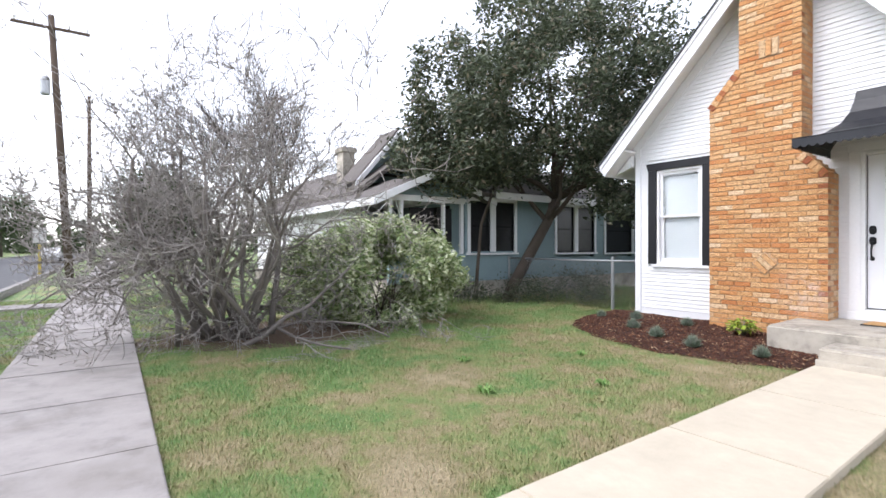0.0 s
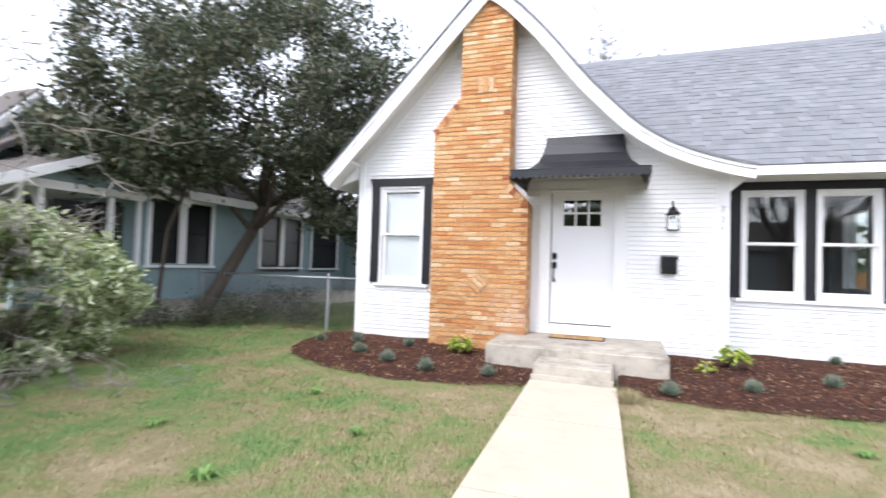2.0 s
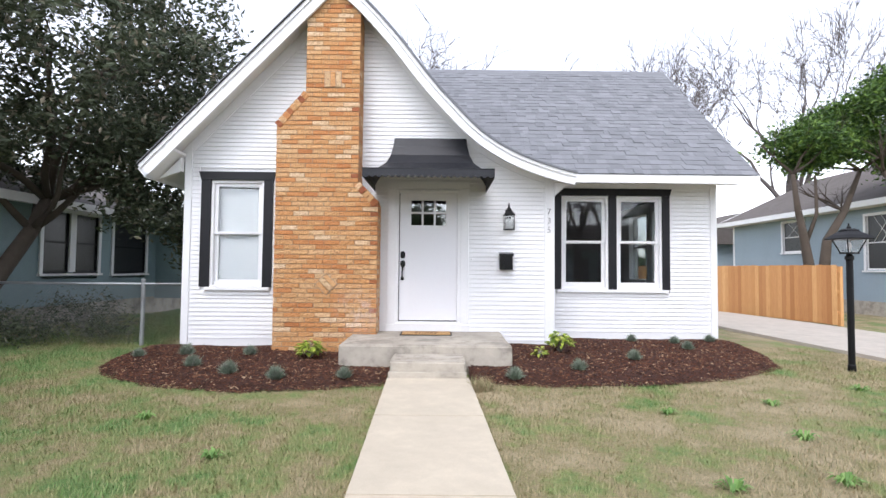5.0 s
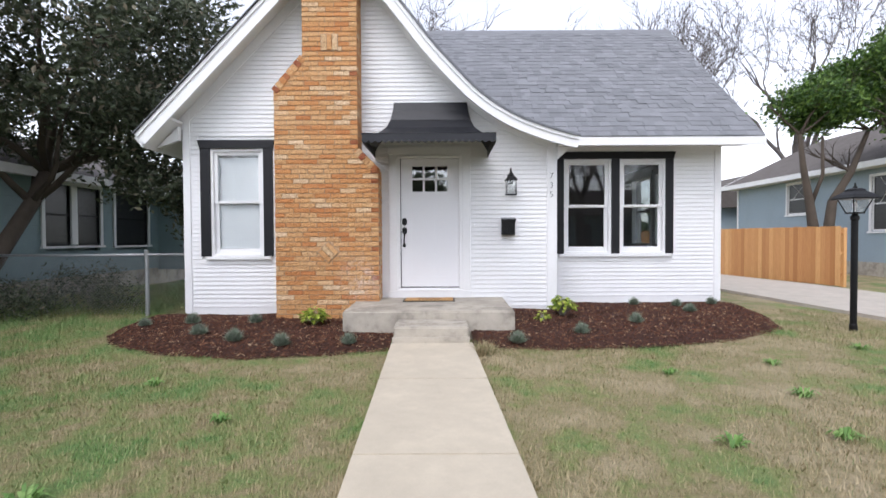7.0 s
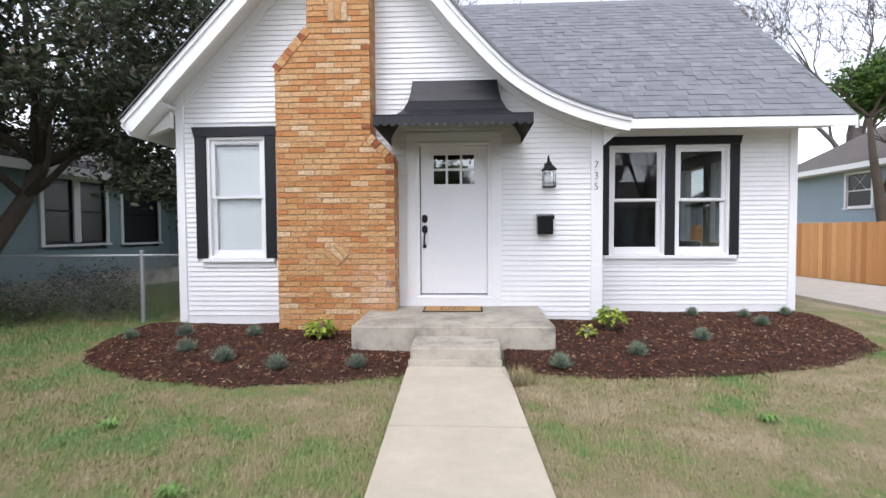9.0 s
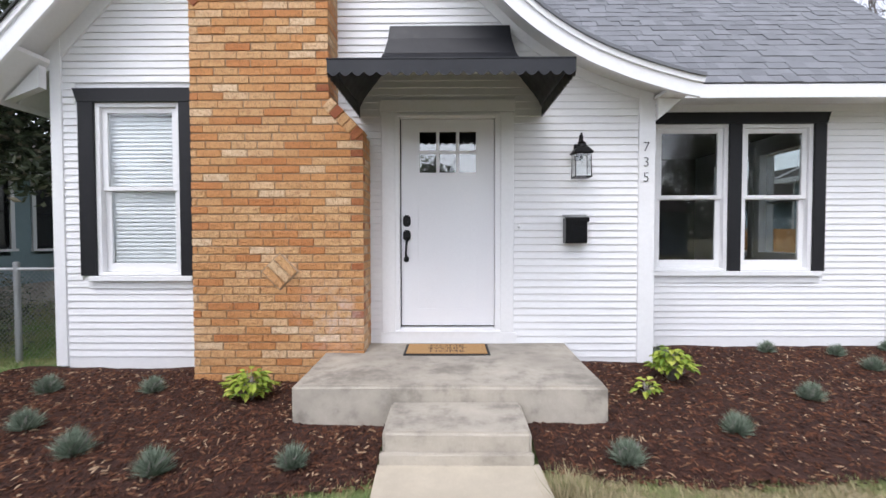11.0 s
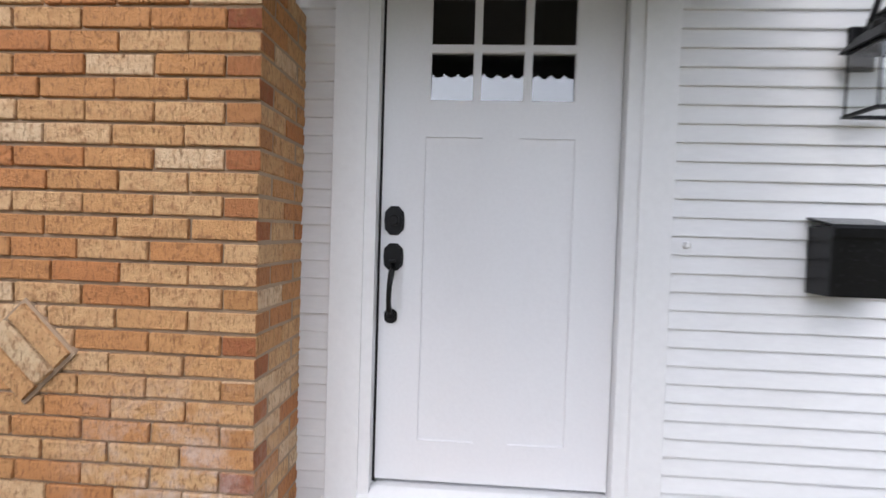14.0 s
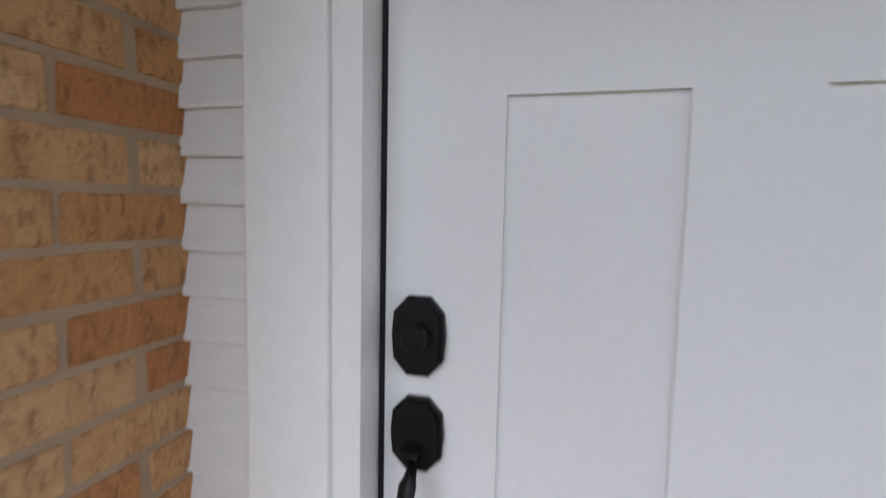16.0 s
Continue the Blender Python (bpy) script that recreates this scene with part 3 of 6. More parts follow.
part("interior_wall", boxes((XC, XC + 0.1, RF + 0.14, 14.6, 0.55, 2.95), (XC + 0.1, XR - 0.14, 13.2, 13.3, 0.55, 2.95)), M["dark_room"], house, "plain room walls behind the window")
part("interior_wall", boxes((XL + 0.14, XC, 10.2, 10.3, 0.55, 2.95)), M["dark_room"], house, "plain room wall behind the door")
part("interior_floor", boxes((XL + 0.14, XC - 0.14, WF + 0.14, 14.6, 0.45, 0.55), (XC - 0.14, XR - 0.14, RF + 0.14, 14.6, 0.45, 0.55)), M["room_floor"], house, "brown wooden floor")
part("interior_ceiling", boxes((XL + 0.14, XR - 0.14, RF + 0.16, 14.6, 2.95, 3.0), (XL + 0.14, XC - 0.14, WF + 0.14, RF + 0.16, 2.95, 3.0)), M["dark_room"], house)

# roof
MAIN_EAVE, MAIN_RIDGE = (8.42, 2.99), (11.8, 6.02)
XRR = 4.12


def curved_roof():
    line = LEFT_LINE + RIGHT_CURVE[1:]
    up, lo = drop(line, -0.035), drop(line, 0.0)
    bm = bmesh.new()
    rings = [[bm.verts.new(p) for p in ((u[0], 7.86, u[1]), (u[0], 14.8, u[1]), (v[0], 14.8, v[1]), (v[0], 7.86, v[1]))] for u, v in zip(up, lo)]
    for u, v in zip(rings, rings[1:]):
        for i in range(4):
            j = (i + 1) % 4
            bm.faces.new((u[i], u[j], v[j], v[i]))
    bm.faces.new(rings[0]), bm.faces.new(rings[-1][::-1])
    bmesh.ops.recalc_face_normals(bm, faces=bm.faces[:])
    return bm


part("roof", curved_roof(), M["shingle"], house, "grey shingle gable roof sweeping down in a curve")
ey, ez = MAIN_EAVE
ry, rz = MAIN_RIDGE
main_roof = part("roof", prism([(ey, ez - 0.02), (ry, rz - 0.02), (15.2, 2.98), (15.2, 2.9), (ry, rz - 0.12), (ey, ez - 0.12)], "x", 0.35, XRR), M["shingle"], house, "grey asphalt shingle main roof")
part("roof", prism([(ey + 0.9, ez + 0.79), (ry, rz - 0.02), (15.2, 2.98), (15.2, 2.9), (ry, rz - 0.12), (ey + 0.9, ez + 0.69)], "x", -2.6, 0.35), M["shingle"], house, "grey asphalt shingle main roof")
part("ridge_cap", prism([(ry - 0.14, rz - 0.11), (ry, rz + 0.035), (ry + 0.14, rz - 0.11)], "x", -2.6, XRR + 0.01), M["shingle"], house)

# rakes, eaves, corner boards
part("rake_board", band(LEFT_LINE, 0.0, 0.20, 7.885, 7.925), M["trim"], house, "white rake board")
part("rake_board", band(RIGHT_CURVE, 0.0, 0.17, 7.885, 7.925), M["trim"], house, "white curved rake board")
part("rake_moulding", band(LEFT_LINE, 0.0, 0.055, 7.862, 7.885), M["trim"], house)
part("rake_moulding", band(RIGHT_CURVE, 0.0, 0.05, 7.862, 7.885), M["trim"], house)
# The left strip's near-black colour carries the shadow of the shingle edge.
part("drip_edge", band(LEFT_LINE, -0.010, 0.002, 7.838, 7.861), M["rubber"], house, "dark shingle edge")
part("drip_edge", band(RIGHT_CURVE, -0.012, 0.002, 7.838, 7.861), M["shingle"], house, "dark shingle edge")
part("soffit", band(LEFT_LINE, 0.02, 0.07, 7.925, WF), M["soffit"], house, "white boarded soffit")
part("soffit", band(RIGHT_CURVE, 0.02, 0.07, 7.925, WF), M["soffit"], house, "white boarded soffit")
part("frieze_board", band([p for p in LEFT_LINE], 0.071, 0.21, 8.329, WF), M["trim"], house)
part("frieze_board", band(RIGHT_CURVE[4:-2], 0.071, 0.16, 8.329, WF), M["trim"], house)
part("fascia", prism([(-5.57, 2.90), (-5.53, 2.94), (-5.41, 2.80), (-5.45, 2.76)], "y", 7.93, 14.8), M["trim"], house, "white eave fascia")
part("eave_soffit", prism([(-5.45, 2.80), (-5.05, 3.22), (-5.05, 3.18), (-5.45, 2.765)], "y", 7.93, 14.7), M["soffit"], house)
part("bracket", prism([(-5.40, 2.79), (-5.06, 3.13), (-5.06, 2.92)], "y", 8.20, 8.29), M["trim"], house, "white eave bracket")
part("fascia", boxes((1.06, XRR, ey - 0.005, ey + 0.025, ez - 0.145, ez - 0.015)), M["trim"], house, "white eave fascia")
part("eave_soffit", prism([(ey + 0.025, 2.87), (RF, 2.93), (RF, 2.96), (ey + 0.025, 2.90)], "x", 0.8, XRR - 0.04), M["soffit"], house)
part("frieze_board", boxes((XC, XR, RF - 0.03, RF, 2.845, 2.935)), M["trim"], house)
part("rake_board", prism([(ey, ez - 0.02), (ry, rz - 0.02), (15.2, 2.98), (15.2, 2.82), (ry, rz - 0.2), (ey, ez - 0.18)], "x", XRR - 0.005, XRR + 0.03), M["trim"], house, "white side rake board")
part("bracket", prism([(0.80, 2.80), (0.80, 2.60), (1.02, 2.79)], "y", 8.24, 8.30), M["trim"], house, "white eave bracket")
part("eave_soffit", boxes((0.79, 1.04, 7.93, 8.44, 2.80, 2.83)), M["soffit"], house)
CORNERS = [(XL - 0.02, XL + 0.09, WF - 0.035, WF, 0.22, 3.42), (XC - 0.135, XC + 0.02, WF - 0.035, WF, 0.24, 2.93), (XC - 0.001, XC + 0.021, WF, RF, 0.30, 2.87), (XR - 0.09, XR + 0.02, RF - 0.035, RF, 0.29, 2.94)]
for c in CORNERS:
    part("corner_board", boxes(c, bevel=0.003), M["trim"], house)
part("corner_board", boxes((XL - 0.022, XL, WF, WF + 0.09, 0.22, 3.3)), M["trim"], house)
part("corner_board", boxes((XR, XR + 0.022, RF, RF + 0.09, 0.29, 2.94)), M["trim"], house)
part("skirt_board", boxes((XL + 0.09, -3.5, WF - 0.012, WF, 0.1, 0.31)), M["paint"], house)
part("skirt_board", boxes((-0.53, XC - 0.135, WF - 0.012, WF, 0.1, 0.31)), M["paint"], house)
part("skirt_board", boxes((XC, XR - 0.09, RF - 0.012, RF, 0.1, 0.38)), M["paint"], house)


# ---- windows ----
def window(x0, x1, z0, z1, y, label, blind=False):
    """A two-sash window in an opening; y is the outer face of its frame."""
    fr = 0.045
    win = part("window", boxes((x0, x0 + fr, y, y + 0.13, z0, z1), (x1 - fr, x1, y, y + 0.13, z0, z1), (x0 + fr, x1 - fr, y, y + 0.13, z1 - fr, z1), (x0 + fr, x1 - fr, y, y + 0.13, z0, z0 + 0.03), bevel=0.003), M["trim"], house, label)
    mid = z0 + (z1 - z0) * 0.505
    a, b, st = x0 + fr, x1 - fr, 0.055
    for lo, hi, yy, bot in ((mid - 0.02, z1 - fr, y + 0.035, 0.04), (z0 + 0.03, mid + 0.02, y + 0.07, 0.085)):
        part("sash", boxes((a, a + st, yy, yy + 0.034, lo, hi), (b - st, b, yy, yy + 0.034, lo, hi), (a + st, b - st, yy, yy + 0.034, hi - 0.05, hi), (a + st, b - st, yy, yy + 0.034, lo, lo + bot), bevel=0.003), M["trim"], win)
        g = part("pane", boxes((a + st - 0.006, b - st + 0.006, yy + 0.012, yy + 0.018, lo + bot - 0.006, hi - 0.044)), M["glass"], win)
        g.visible_shadow = False
    if blind:
        z, rows = z1 - 0.1, []
        bm = bmesh.new()
        box(bm, a + 0.005, b - 0.005, y + 0.108, y + 0.14, z1 - 0.1, z1 - 0.05)
        while z > z0 + 0.05:
            z -= 0.04
            if abs(z - (z0 + 0.37)) < 0.011:
                continue
            v = [bm.verts.new(p) for p in ((a + 0.005, y + 0.108, z - 0.021), (b - 0.005, y + 0.108, z - 0.021), (b - 0.005, y + 0.124, z + 0.0195), (a + 0.005, y + 0.124, z + 0.0195))]
            bm.faces.new(v)
        part("blind", bm, M["blind"], win, "closed white venetian blind")
    return win


def trim_board(rows, parent, label=""):
    for r in rows:
        part("casing", boxes(r, bevel=0.004), M["black"], parent, label)


w1 = window(*W1, WF - 0.012, "white sash window with closed blinds and black trim", True)
trim_board([(-4.79, -4.64, WF - 0.045, WF, 1.115, 2.81), (-3.80, -3.655, WF - 0.045, WF, 1.115, 2.81)], w1, "black side casing")
part("head_casing", prism([(-4.79, 2.81), (-3.655, 2.81), (-3.62, 2.94), (-4.83, 2.94)], "y", WF - 0.052, WF), M["black"], w1)
part("sill", boxes((-4.70, -3.68, WF - 0.075, WF, 1.065, 1.115), bevel=0.006), M["trim"], w1)
part("apron", boxes((-4.72, -3.68, WF - 0.03, WF, 0.99, 1.065)), M["trim"], w1)
w2a = window(*W2A, RF - 0.012, "white sash window with bare dark glass and black trim")
w2b = window(*W2B, RF - 0.012, "white sash window showing a bare room behind")
trim_board([(0.93, 1.08, RF - 0.045, RF, 1.105, 2.72), (1.895, 2.03, RF - 0.045, RF, 1.105, 2.72)], w2a, "black side casing")
trim_board([(2.82, 2.945, RF - 0.045, RF, 1.105, 2.72)], w2b, "black side casing")
part("head_casing", prism([(0.93, 2.72), (2.945, 2.72), (2.98, 2.84), (0.90, 2.84)], "y", RF - 0.052, RF), M["black"], w2a)
part("sill", boxes((1.0, 2.90, RF - 0.075, RF, 1.055, 1.105), bevel=0.006), M["trim"], w2a)
part("apron", boxes((1.0, 2.90, RF - 0.03, RF, 0.98, 1.055)), M["trim"], w2a)
for sy0, sy1, sz0, sz1 in SIDE_WINS:
    side = part("window", boxes((XR - 0.2, XR + 0.02, sy0 - 0.08, sy0 + 0.04, sz0 - 0.05, sz1 + 0.08), (XR - 0.2, XR + 0.02, sy1 - 0.04, sy1 + 0.08, sz0 - 0.05, sz1 + 0.08), (XR - 0.2, XR + 0.02, sy0 + 0.04, sy1 - 0.04, sz1 - 0.05, sz1 + 0.08), (XR - 0.24, XR + 0.02, sy0 + 0.04, sy1 - 0.04, sz0 - 0.05, sz0 + 0.04), (XR - 0.08, XR - 0.04, sy0 + 0.04, sy1 - 0.04, 1.96, 2.0)), M["trim"], house, "white side window seen through the room")
    part("pane", boxes((XR - 0.10, XR - 0.094, sy0 + 0.04, sy1 - 0.04, sz0 + 0.04, sz1 - 0.05)), M["dimglass"], side).visible_shadow = False

# ---- front door ----
dy = 8.40
dl, dr, db, dt = -1.645, -0.731, 0.616, 2.64
LITES = [(-1.471 + i * 0.1955, -1.471 + i * 0.1955 + 0.176, z, z + 0.196) for z in (2.333, 2.118) for i in range(3)]
PANELS = [(-1.478, -1.256, 0.78, 1.98), (-1.118, -0.901, 0.78, 1.98)]


def door_slab():
    bm = bmesh.new()
    holes = LITES + PANELS
    xs = sorted({dl, dr} | {h[0] for h in holes} | {h[1] for h in holes})
    zs = sorted({db, dt} | {h[2] for h in holes} | {h[3] for h in holes})
    for x0, x1 in zip(xs, xs[1:]):
        for z0, z1 in zip(zs, zs[1:]):
            mx, mz = (x0 + x1) / 2, (z0 + z1) / 2
            if not any(h[0] < mx < h[1] and h[2] < mz < h[3] for h in holes):
                box(bm, x0, x1, dy, dy + 0.042, z0, z1)
    for h in PANELS:
        box(bm, h[0], h[1], dy + 0.009, dy + 0.036, h[2], h[3])
    bmesh.ops.remove_doubles(bm, verts=bm.verts[:], dist=0.0004)
    return bm


door = part("door", door_slab(), M["door"], house, "closed white door with six small panes above two panels")
for h in LITES:
    part("pane", boxes((h[0], h[1], dy + 0.018, dy + 0.024, h[2], h[3])), M["doorglass"], door)
for h in LITES:
    part("glazing_bead", boxes((h[0], h[0] + 0.006, dy + 0.004, dy + 0.018, h[2], h[3]), (h[1] - 0.006, h[1], dy + 0.004, dy + 0.018, h[2], h[3]), (h[0] + 0.006, h[1] - 0.006, dy + 0.004, dy + 0.018, h[2], h[2] + 0.006), (h[0] + 0.006, h[1] - 0.006, dy + 0.004, dy + 0.018, h[3] - 0.006, h[3])), M["door"], door)


def hexplate(x, z0, z1, w, y0, y1):
    m = (z0 + z1) / 2
    q = (z1 - z0) * 0.2
    bm = prism([(x - w * 0.22, z0), (x + w * 0.22, z0), (x + w / 2, z0 + q), (x + w * 0.54, m), (x + w / 2, z1 - q), (x + w * 0.22, z1), (x - w * 0.22, z1), (x - w / 2, z1 - q), (x - w * 0.54, m), (x - w / 2, z0 + q)], "y", y1, y0)
    bmesh.ops.bevel(bm, geom=[e for e in bm.edges if all(abs(v.co.y - y0) < 1e-5 for v in e.verts)], offset=0.006, segments=2, affect="EDGES")
    return bm


LX = -1.592
part("deadbolt", hexplate(LX, 1.592, 1.706, 0.073, dy - 0.016, dy), M["iron"], door, "black six-sided deadbolt plate")
part("keyway", lathe(bmesh.new(), [(0.021, 0.0), (0.021, -0.012), (0.017, -0.016)], 16, (LX, dy - 0.015, 1.65), "y"), M["iron"], door)
part("handle_plate", hexplate(LX, 1.452, 1.560, 0.073, dy - 0.016, dy), M["iron"], door, "black six-sided handle plate")
part("grip", tubes("grip", [[(LX, dy - 0.012, 1.475, 0.011), (LX + 0.002, dy - 0.05, 1.452, 0.0125), (LX - 0.003, dy - 0.062, 1.40, 0.0105), (LX - 0.006, dy - 0.055, 1.34, 0.010), (LX - 0.007, dy - 0.035, 1.30, 0.011), (LX - 0.006, dy - 0.012, 1.275, 0.013)]], M["iron"], 10), M["iron"], door, "black curved pull")
part("thumb_latch", boxes((LX - 0.013, LX + 0.013, dy - 0.05, dy - 0.014, 1.488, 1.496), bevel=0.002), M["iron"], door)
part("handle_foot", hexplate(LX - 0.005, 1.243, 1.30, 0.048, dy - 0.014, dy), M["iron"], door)
part("door_jamb", boxes((-1.70, -1.656, WF - 0.02, dy + 0.06, 0.56, 2.70), (-0.728, -0.676, WF - 0.02, dy + 0.06, 0.56, 2.70), (-1.648, -0.728, WF - 0.02, dy + 0.06, 2.645, 2.70)), M["trim"], house, "white door jamb")
# Black strips stand in for shade in the gaps beside and under the door.
part("weather_strip", boxes((-1.6559, -1.6445, dy + 0.004, dy + 0.05, 0.6, 2.64), (-1.66, -0.7, dy + 0.05, dy + 0.06, 0.56, 0.61)), M["black"], house)
part("door_casing", boxes((-1.83, -1.70, WF - 0.03, WF + 0.02, 0.555, 2.70), (-0.676, -0.55, WF - 0.03, WF + 0.02, 0.555, 2.70), bevel=0.004), M["trim"], house, "broad white door casing")
part("door_casing", boxes((-1.845, -0.535, WF - 0.035, WF + 0.02, 2.70, 2.82), bevel=0.004), M["trim"], house, "white head casing")
part("door_moulding", boxes((-1.675, -0.70, WF - 0.045, WF - 0.02, 2.655, 2.685), bevel=0.004), M["trim"], house)
part("door_sill", boxes((-1.845, -0.52, WF - 0.04, WF + 0.03, 0.45, 0.555), bevel=0.004), M["trim"], house, "white board under the threshold")
part("threshold", prism([(WF - 0.045, 0.555), (dy + 0.05, 0.555), (dy + 0.05, 0.598), (dy - 0.02, 0.595), (WF - 0.045, 0.568)], "x", -1.70, -0.676), M["trim"], house, "white threshold")


# ---- stoop ----
def slab(x0, x1, y0, y1, z0, zf, zb, bevel):
    bm = prism([(y0, z0), (y1, z0), (y1, zb), (y0, zf)], "x", x0, x1)
    bmesh.ops.bevel(bm, geom=bm.edges[:], offset=bevel, segments=3, affect="EDGES")
    bmesh.ops.subdivide_edges(bm, edges=[e for e in bm.edges if e.calc_length() > 0.3], cuts=6, use_grid_fill=True)
    for v in bm.verts:
        v.co += 0.006 * noise.noise_vector(v.co * 3.1)
    return bm


stoop = tagged(empty("stoop"), "worn grey concrete stoop with one step", "stoop")
part("landing", slab(-2.31, -0.04, 7.02, WF - 0.014, 0.02, 0.430, 0.452, 0.02), M["stoop"], stoop, smooth=False)
part("step", slab(-1.585, -0.675, 6.475, 7.015, 0.02, 0.318, 0.325, 0.018), M["stoop"], stoop)
part("footing", slab(-1.60, -0.665, 6.44, 6.478, 0.02, 0.20, 0.20, 0.008), M["stoop"], stoop)


# ---- things at the front door ----
def awning():
    top = (-1.735, -0.60, 8.335, 3.49)
    lip = (-2.04, -0.283, 7.05, 2.762)
    prof = [(0.0, 0.0), (0.03, 0.18), (0.09, 0.40), (0.19, 0.60), (0.36, 0.77), (0.60, 0.89), (0.82, 0.96), (1.0, 1.0)]
    a = tagged(empty("awning"), "black sheet-metal door awning with flared sides and scalloped edge", "awning")
    bm = bmesh.new()
    cols = []
    for k, (s, d) in enumerate(prof):
        f = (0.0, 0.04, 0.14, 0.32, 0.64, 0.86, 0.95, 1.0)[k]
        x0, x1 = top[0] + (lip[0] - top[0]) * f, top[1] + (lip[1] - top[1]) * f
        y = top[2] - 0.03 - (top[2] - 0.03 - lip[2]) * (0.04 + 0.96 * s)
        z = top[3] + (lip[3] - top[3]) * d
        cols.append([bm.verts.new(p) for p in ((x0, WF - 0.004, z), (x0, y, z), (x1, y, z), (x1, WF - 0.004, z))])
    for u, v in zip(cols, cols[1:]):
        for i in range(3):
            bm.faces.new((u[i], u[i + 1], v[i + 1], v[i]))
    bm.faces.new(cols[0])
    bmesh.ops.recalc_face_normals(bm, faces=bm.faces[:])
    bmesh.ops.solidify(bm, geom=bm.faces[:], thickness=0.006)
    part("hood", bm, M["awning"], a)
    def valance(length, place, name):
        n = max(4, round(length / 0.088))
        w = length / n
        bm = bmesh.new()
        up, lo = [], []
        for i in range(n * 6 + 1):
            x = i * w / 6
            ph = (i % 6) / 6
            up.append(bm.verts.new((x, 0, 0)))
            lo.append(bm.verts.new((x, 0, -0.092 - 0.030 * math.sin(math.pi * ph))))
        for i in range(n * 6):
            bm.faces.new((up[i], up[i + 1], lo[i + 1], lo[i]))
        bmesh.ops.recalc_face_normals(bm, faces=bm.faces[:])
        bm.normal_update()
        bmesh.ops.solidify(bm, geom=bm.faces[:], thickness=0.003)
        ob = part(name, bm, M["awning"], a, "scalloped black valance")
        ob.matrix_basis = place
        return ob

    valance(lip[1] - lip[0], pose(lip[0], lip[2] - 0.002, lip[3] + 0.002), "valance")
    valance(WF - lip[2], pose(lip[0] - 0.002, lip[2], lip[3] + 0.002, 0, 0, 90), "valance")
    valance(WF - lip[2], pose(lip[1] + 0.002, lip[2], lip[3] + 0.002, 0, 0, 90), "valance")
    part("edge_roll", tubes("edge_roll", [[(lip[0], WF - 0.01, lip[3], 0.009), (lip[0], lip[2], lip[3], 0.009)], [(lip[0], lip[2], lip[3], 0.009), (lip[1], lip[2], lip[3], 0.009)], [(lip[1], lip[2], lip[3], 0.009), (lip[1], WF - 0.01, lip[3], 0.009)]], M["awning"], 8), M["awning"], a)


awning()


def wall_lantern(x, y, z):
    a = tagged(empty("wall_lantern"), "black iron wall lantern with clear glass on white siding", "lantern")
    part("backplate", boxes((x - 0.045, x + 0.045, y - 0.018, y, z + 0.17, z + 0.33), bevel=0.008), M["iron"], a)
    part("arm", tubes("arm", [[(x, y - 0.015, z + 0.24, 0.011), (x, y - 0.045, z + 0.33, 0.011), (x, y - 0.08, z + 0.40, 0.011), (x, y - 0.115, z + 0.41, 0.011), (x, y - 0.14, z + 0.375, 0.010), (x, y - 0.14, z + 0.33, 0.010)]], M["iron"], 8), M["iron"], a)
    cy, h = y - 0.125, 0.074
    bm = bmesh.new()
    rings = [[bm.verts.new((x + sx * q, cy + sy * q, z + t)) for sx, sy in ((-1, -1), (1, -1), (1, 1), (-1, 1))] for q, t in ((0.060, 0.224), (0.090, 0.220), (0.092, 0.225), (0.058, 0.272), (0.040, 0.284))]
    for u, v in zip(rings, rings[1:]):
        for i in range(4):
            bm.faces.new((u[i], u[(i + 1) % 4], v[(i + 1) % 4], v[i]))
    bmesh.ops.recalc_face_normals(bm, faces=bm.faces[:])
    part("brim", bm, M["iron"], a, "flared black lantern roof")
    part("cap", lathe(bmesh.new(), [(0.050, 0.268), (0.054, 0.280), (0.050, 0.300), (0.034, 0.318), (0.040, 0.324), (0.022, 0.338), (0.010, 0.352)], 12, (x, cy, z)), M["iron"], a)
    for sx in (-1, 1):
        for sy in (-1, 1):
            part("post", tubes("post", [[(x + sx * h, cy + sy * h, z, 0.0042), (x + sx * h * 0.96, cy + sy * h * 0.96, z + 0.216, 0.0042)]], M["iron"], 6), M["iron"], a)
    part("top_frame", boxes((x - h, x + h, cy - h - 0.005, cy - h + 0.005, z + 0.212, z + 0.220), (x - h, x + h, cy + h - 0.005, cy + h + 0.005, z + 0.212, z + 0.220), (x - h - 0.005, x - h + 0.005, cy - h, cy + h, z + 0.212, z + 0.220), (x + h - 0.005, x + h + 0.005, cy - h, cy + h, z + 0.212, z + 0.220)), M["iron"], a)
    part("bottom_frame", boxes((x - h - 0.006, x + h + 0.006, cy - h - 0.006, cy - h + 0.006, z - 0.006, z + 0.006), (x - h - 0.006, x + h + 0.006, cy + h - 0.006, cy + h + 0.006, z - 0.006, z + 0.006), (x - h - 0.006, x - h + 0.006, cy - h + 0.006, cy + h - 0.006, z - 0.006, z + 0.006), (x + h - 0.006, x + h + 0.006, cy - h + 0.006, cy + h - 0.006, z - 0.006, z + 0.006)), M["iron"], a)
    for q in ((x - h, x + h, cy - h - 0.001, cy - h + 0.001), (x - h - 0.001, x - h + 0.001, cy - h, cy + h), (x + h - 0.001, x + h + 0.001, cy - h, cy + h)):
        g = part("pane", boxes((*q, z + 0.006, z + 0.214)), M["lanternglass"], a)
        g.visible_shadow = False
    part("socket", lathe(bmesh.new(), [(0.016, 0.226), (0.017, 0.19), (0.012, 0.185)], 10, (x, cy, z)), M["iron"], a)
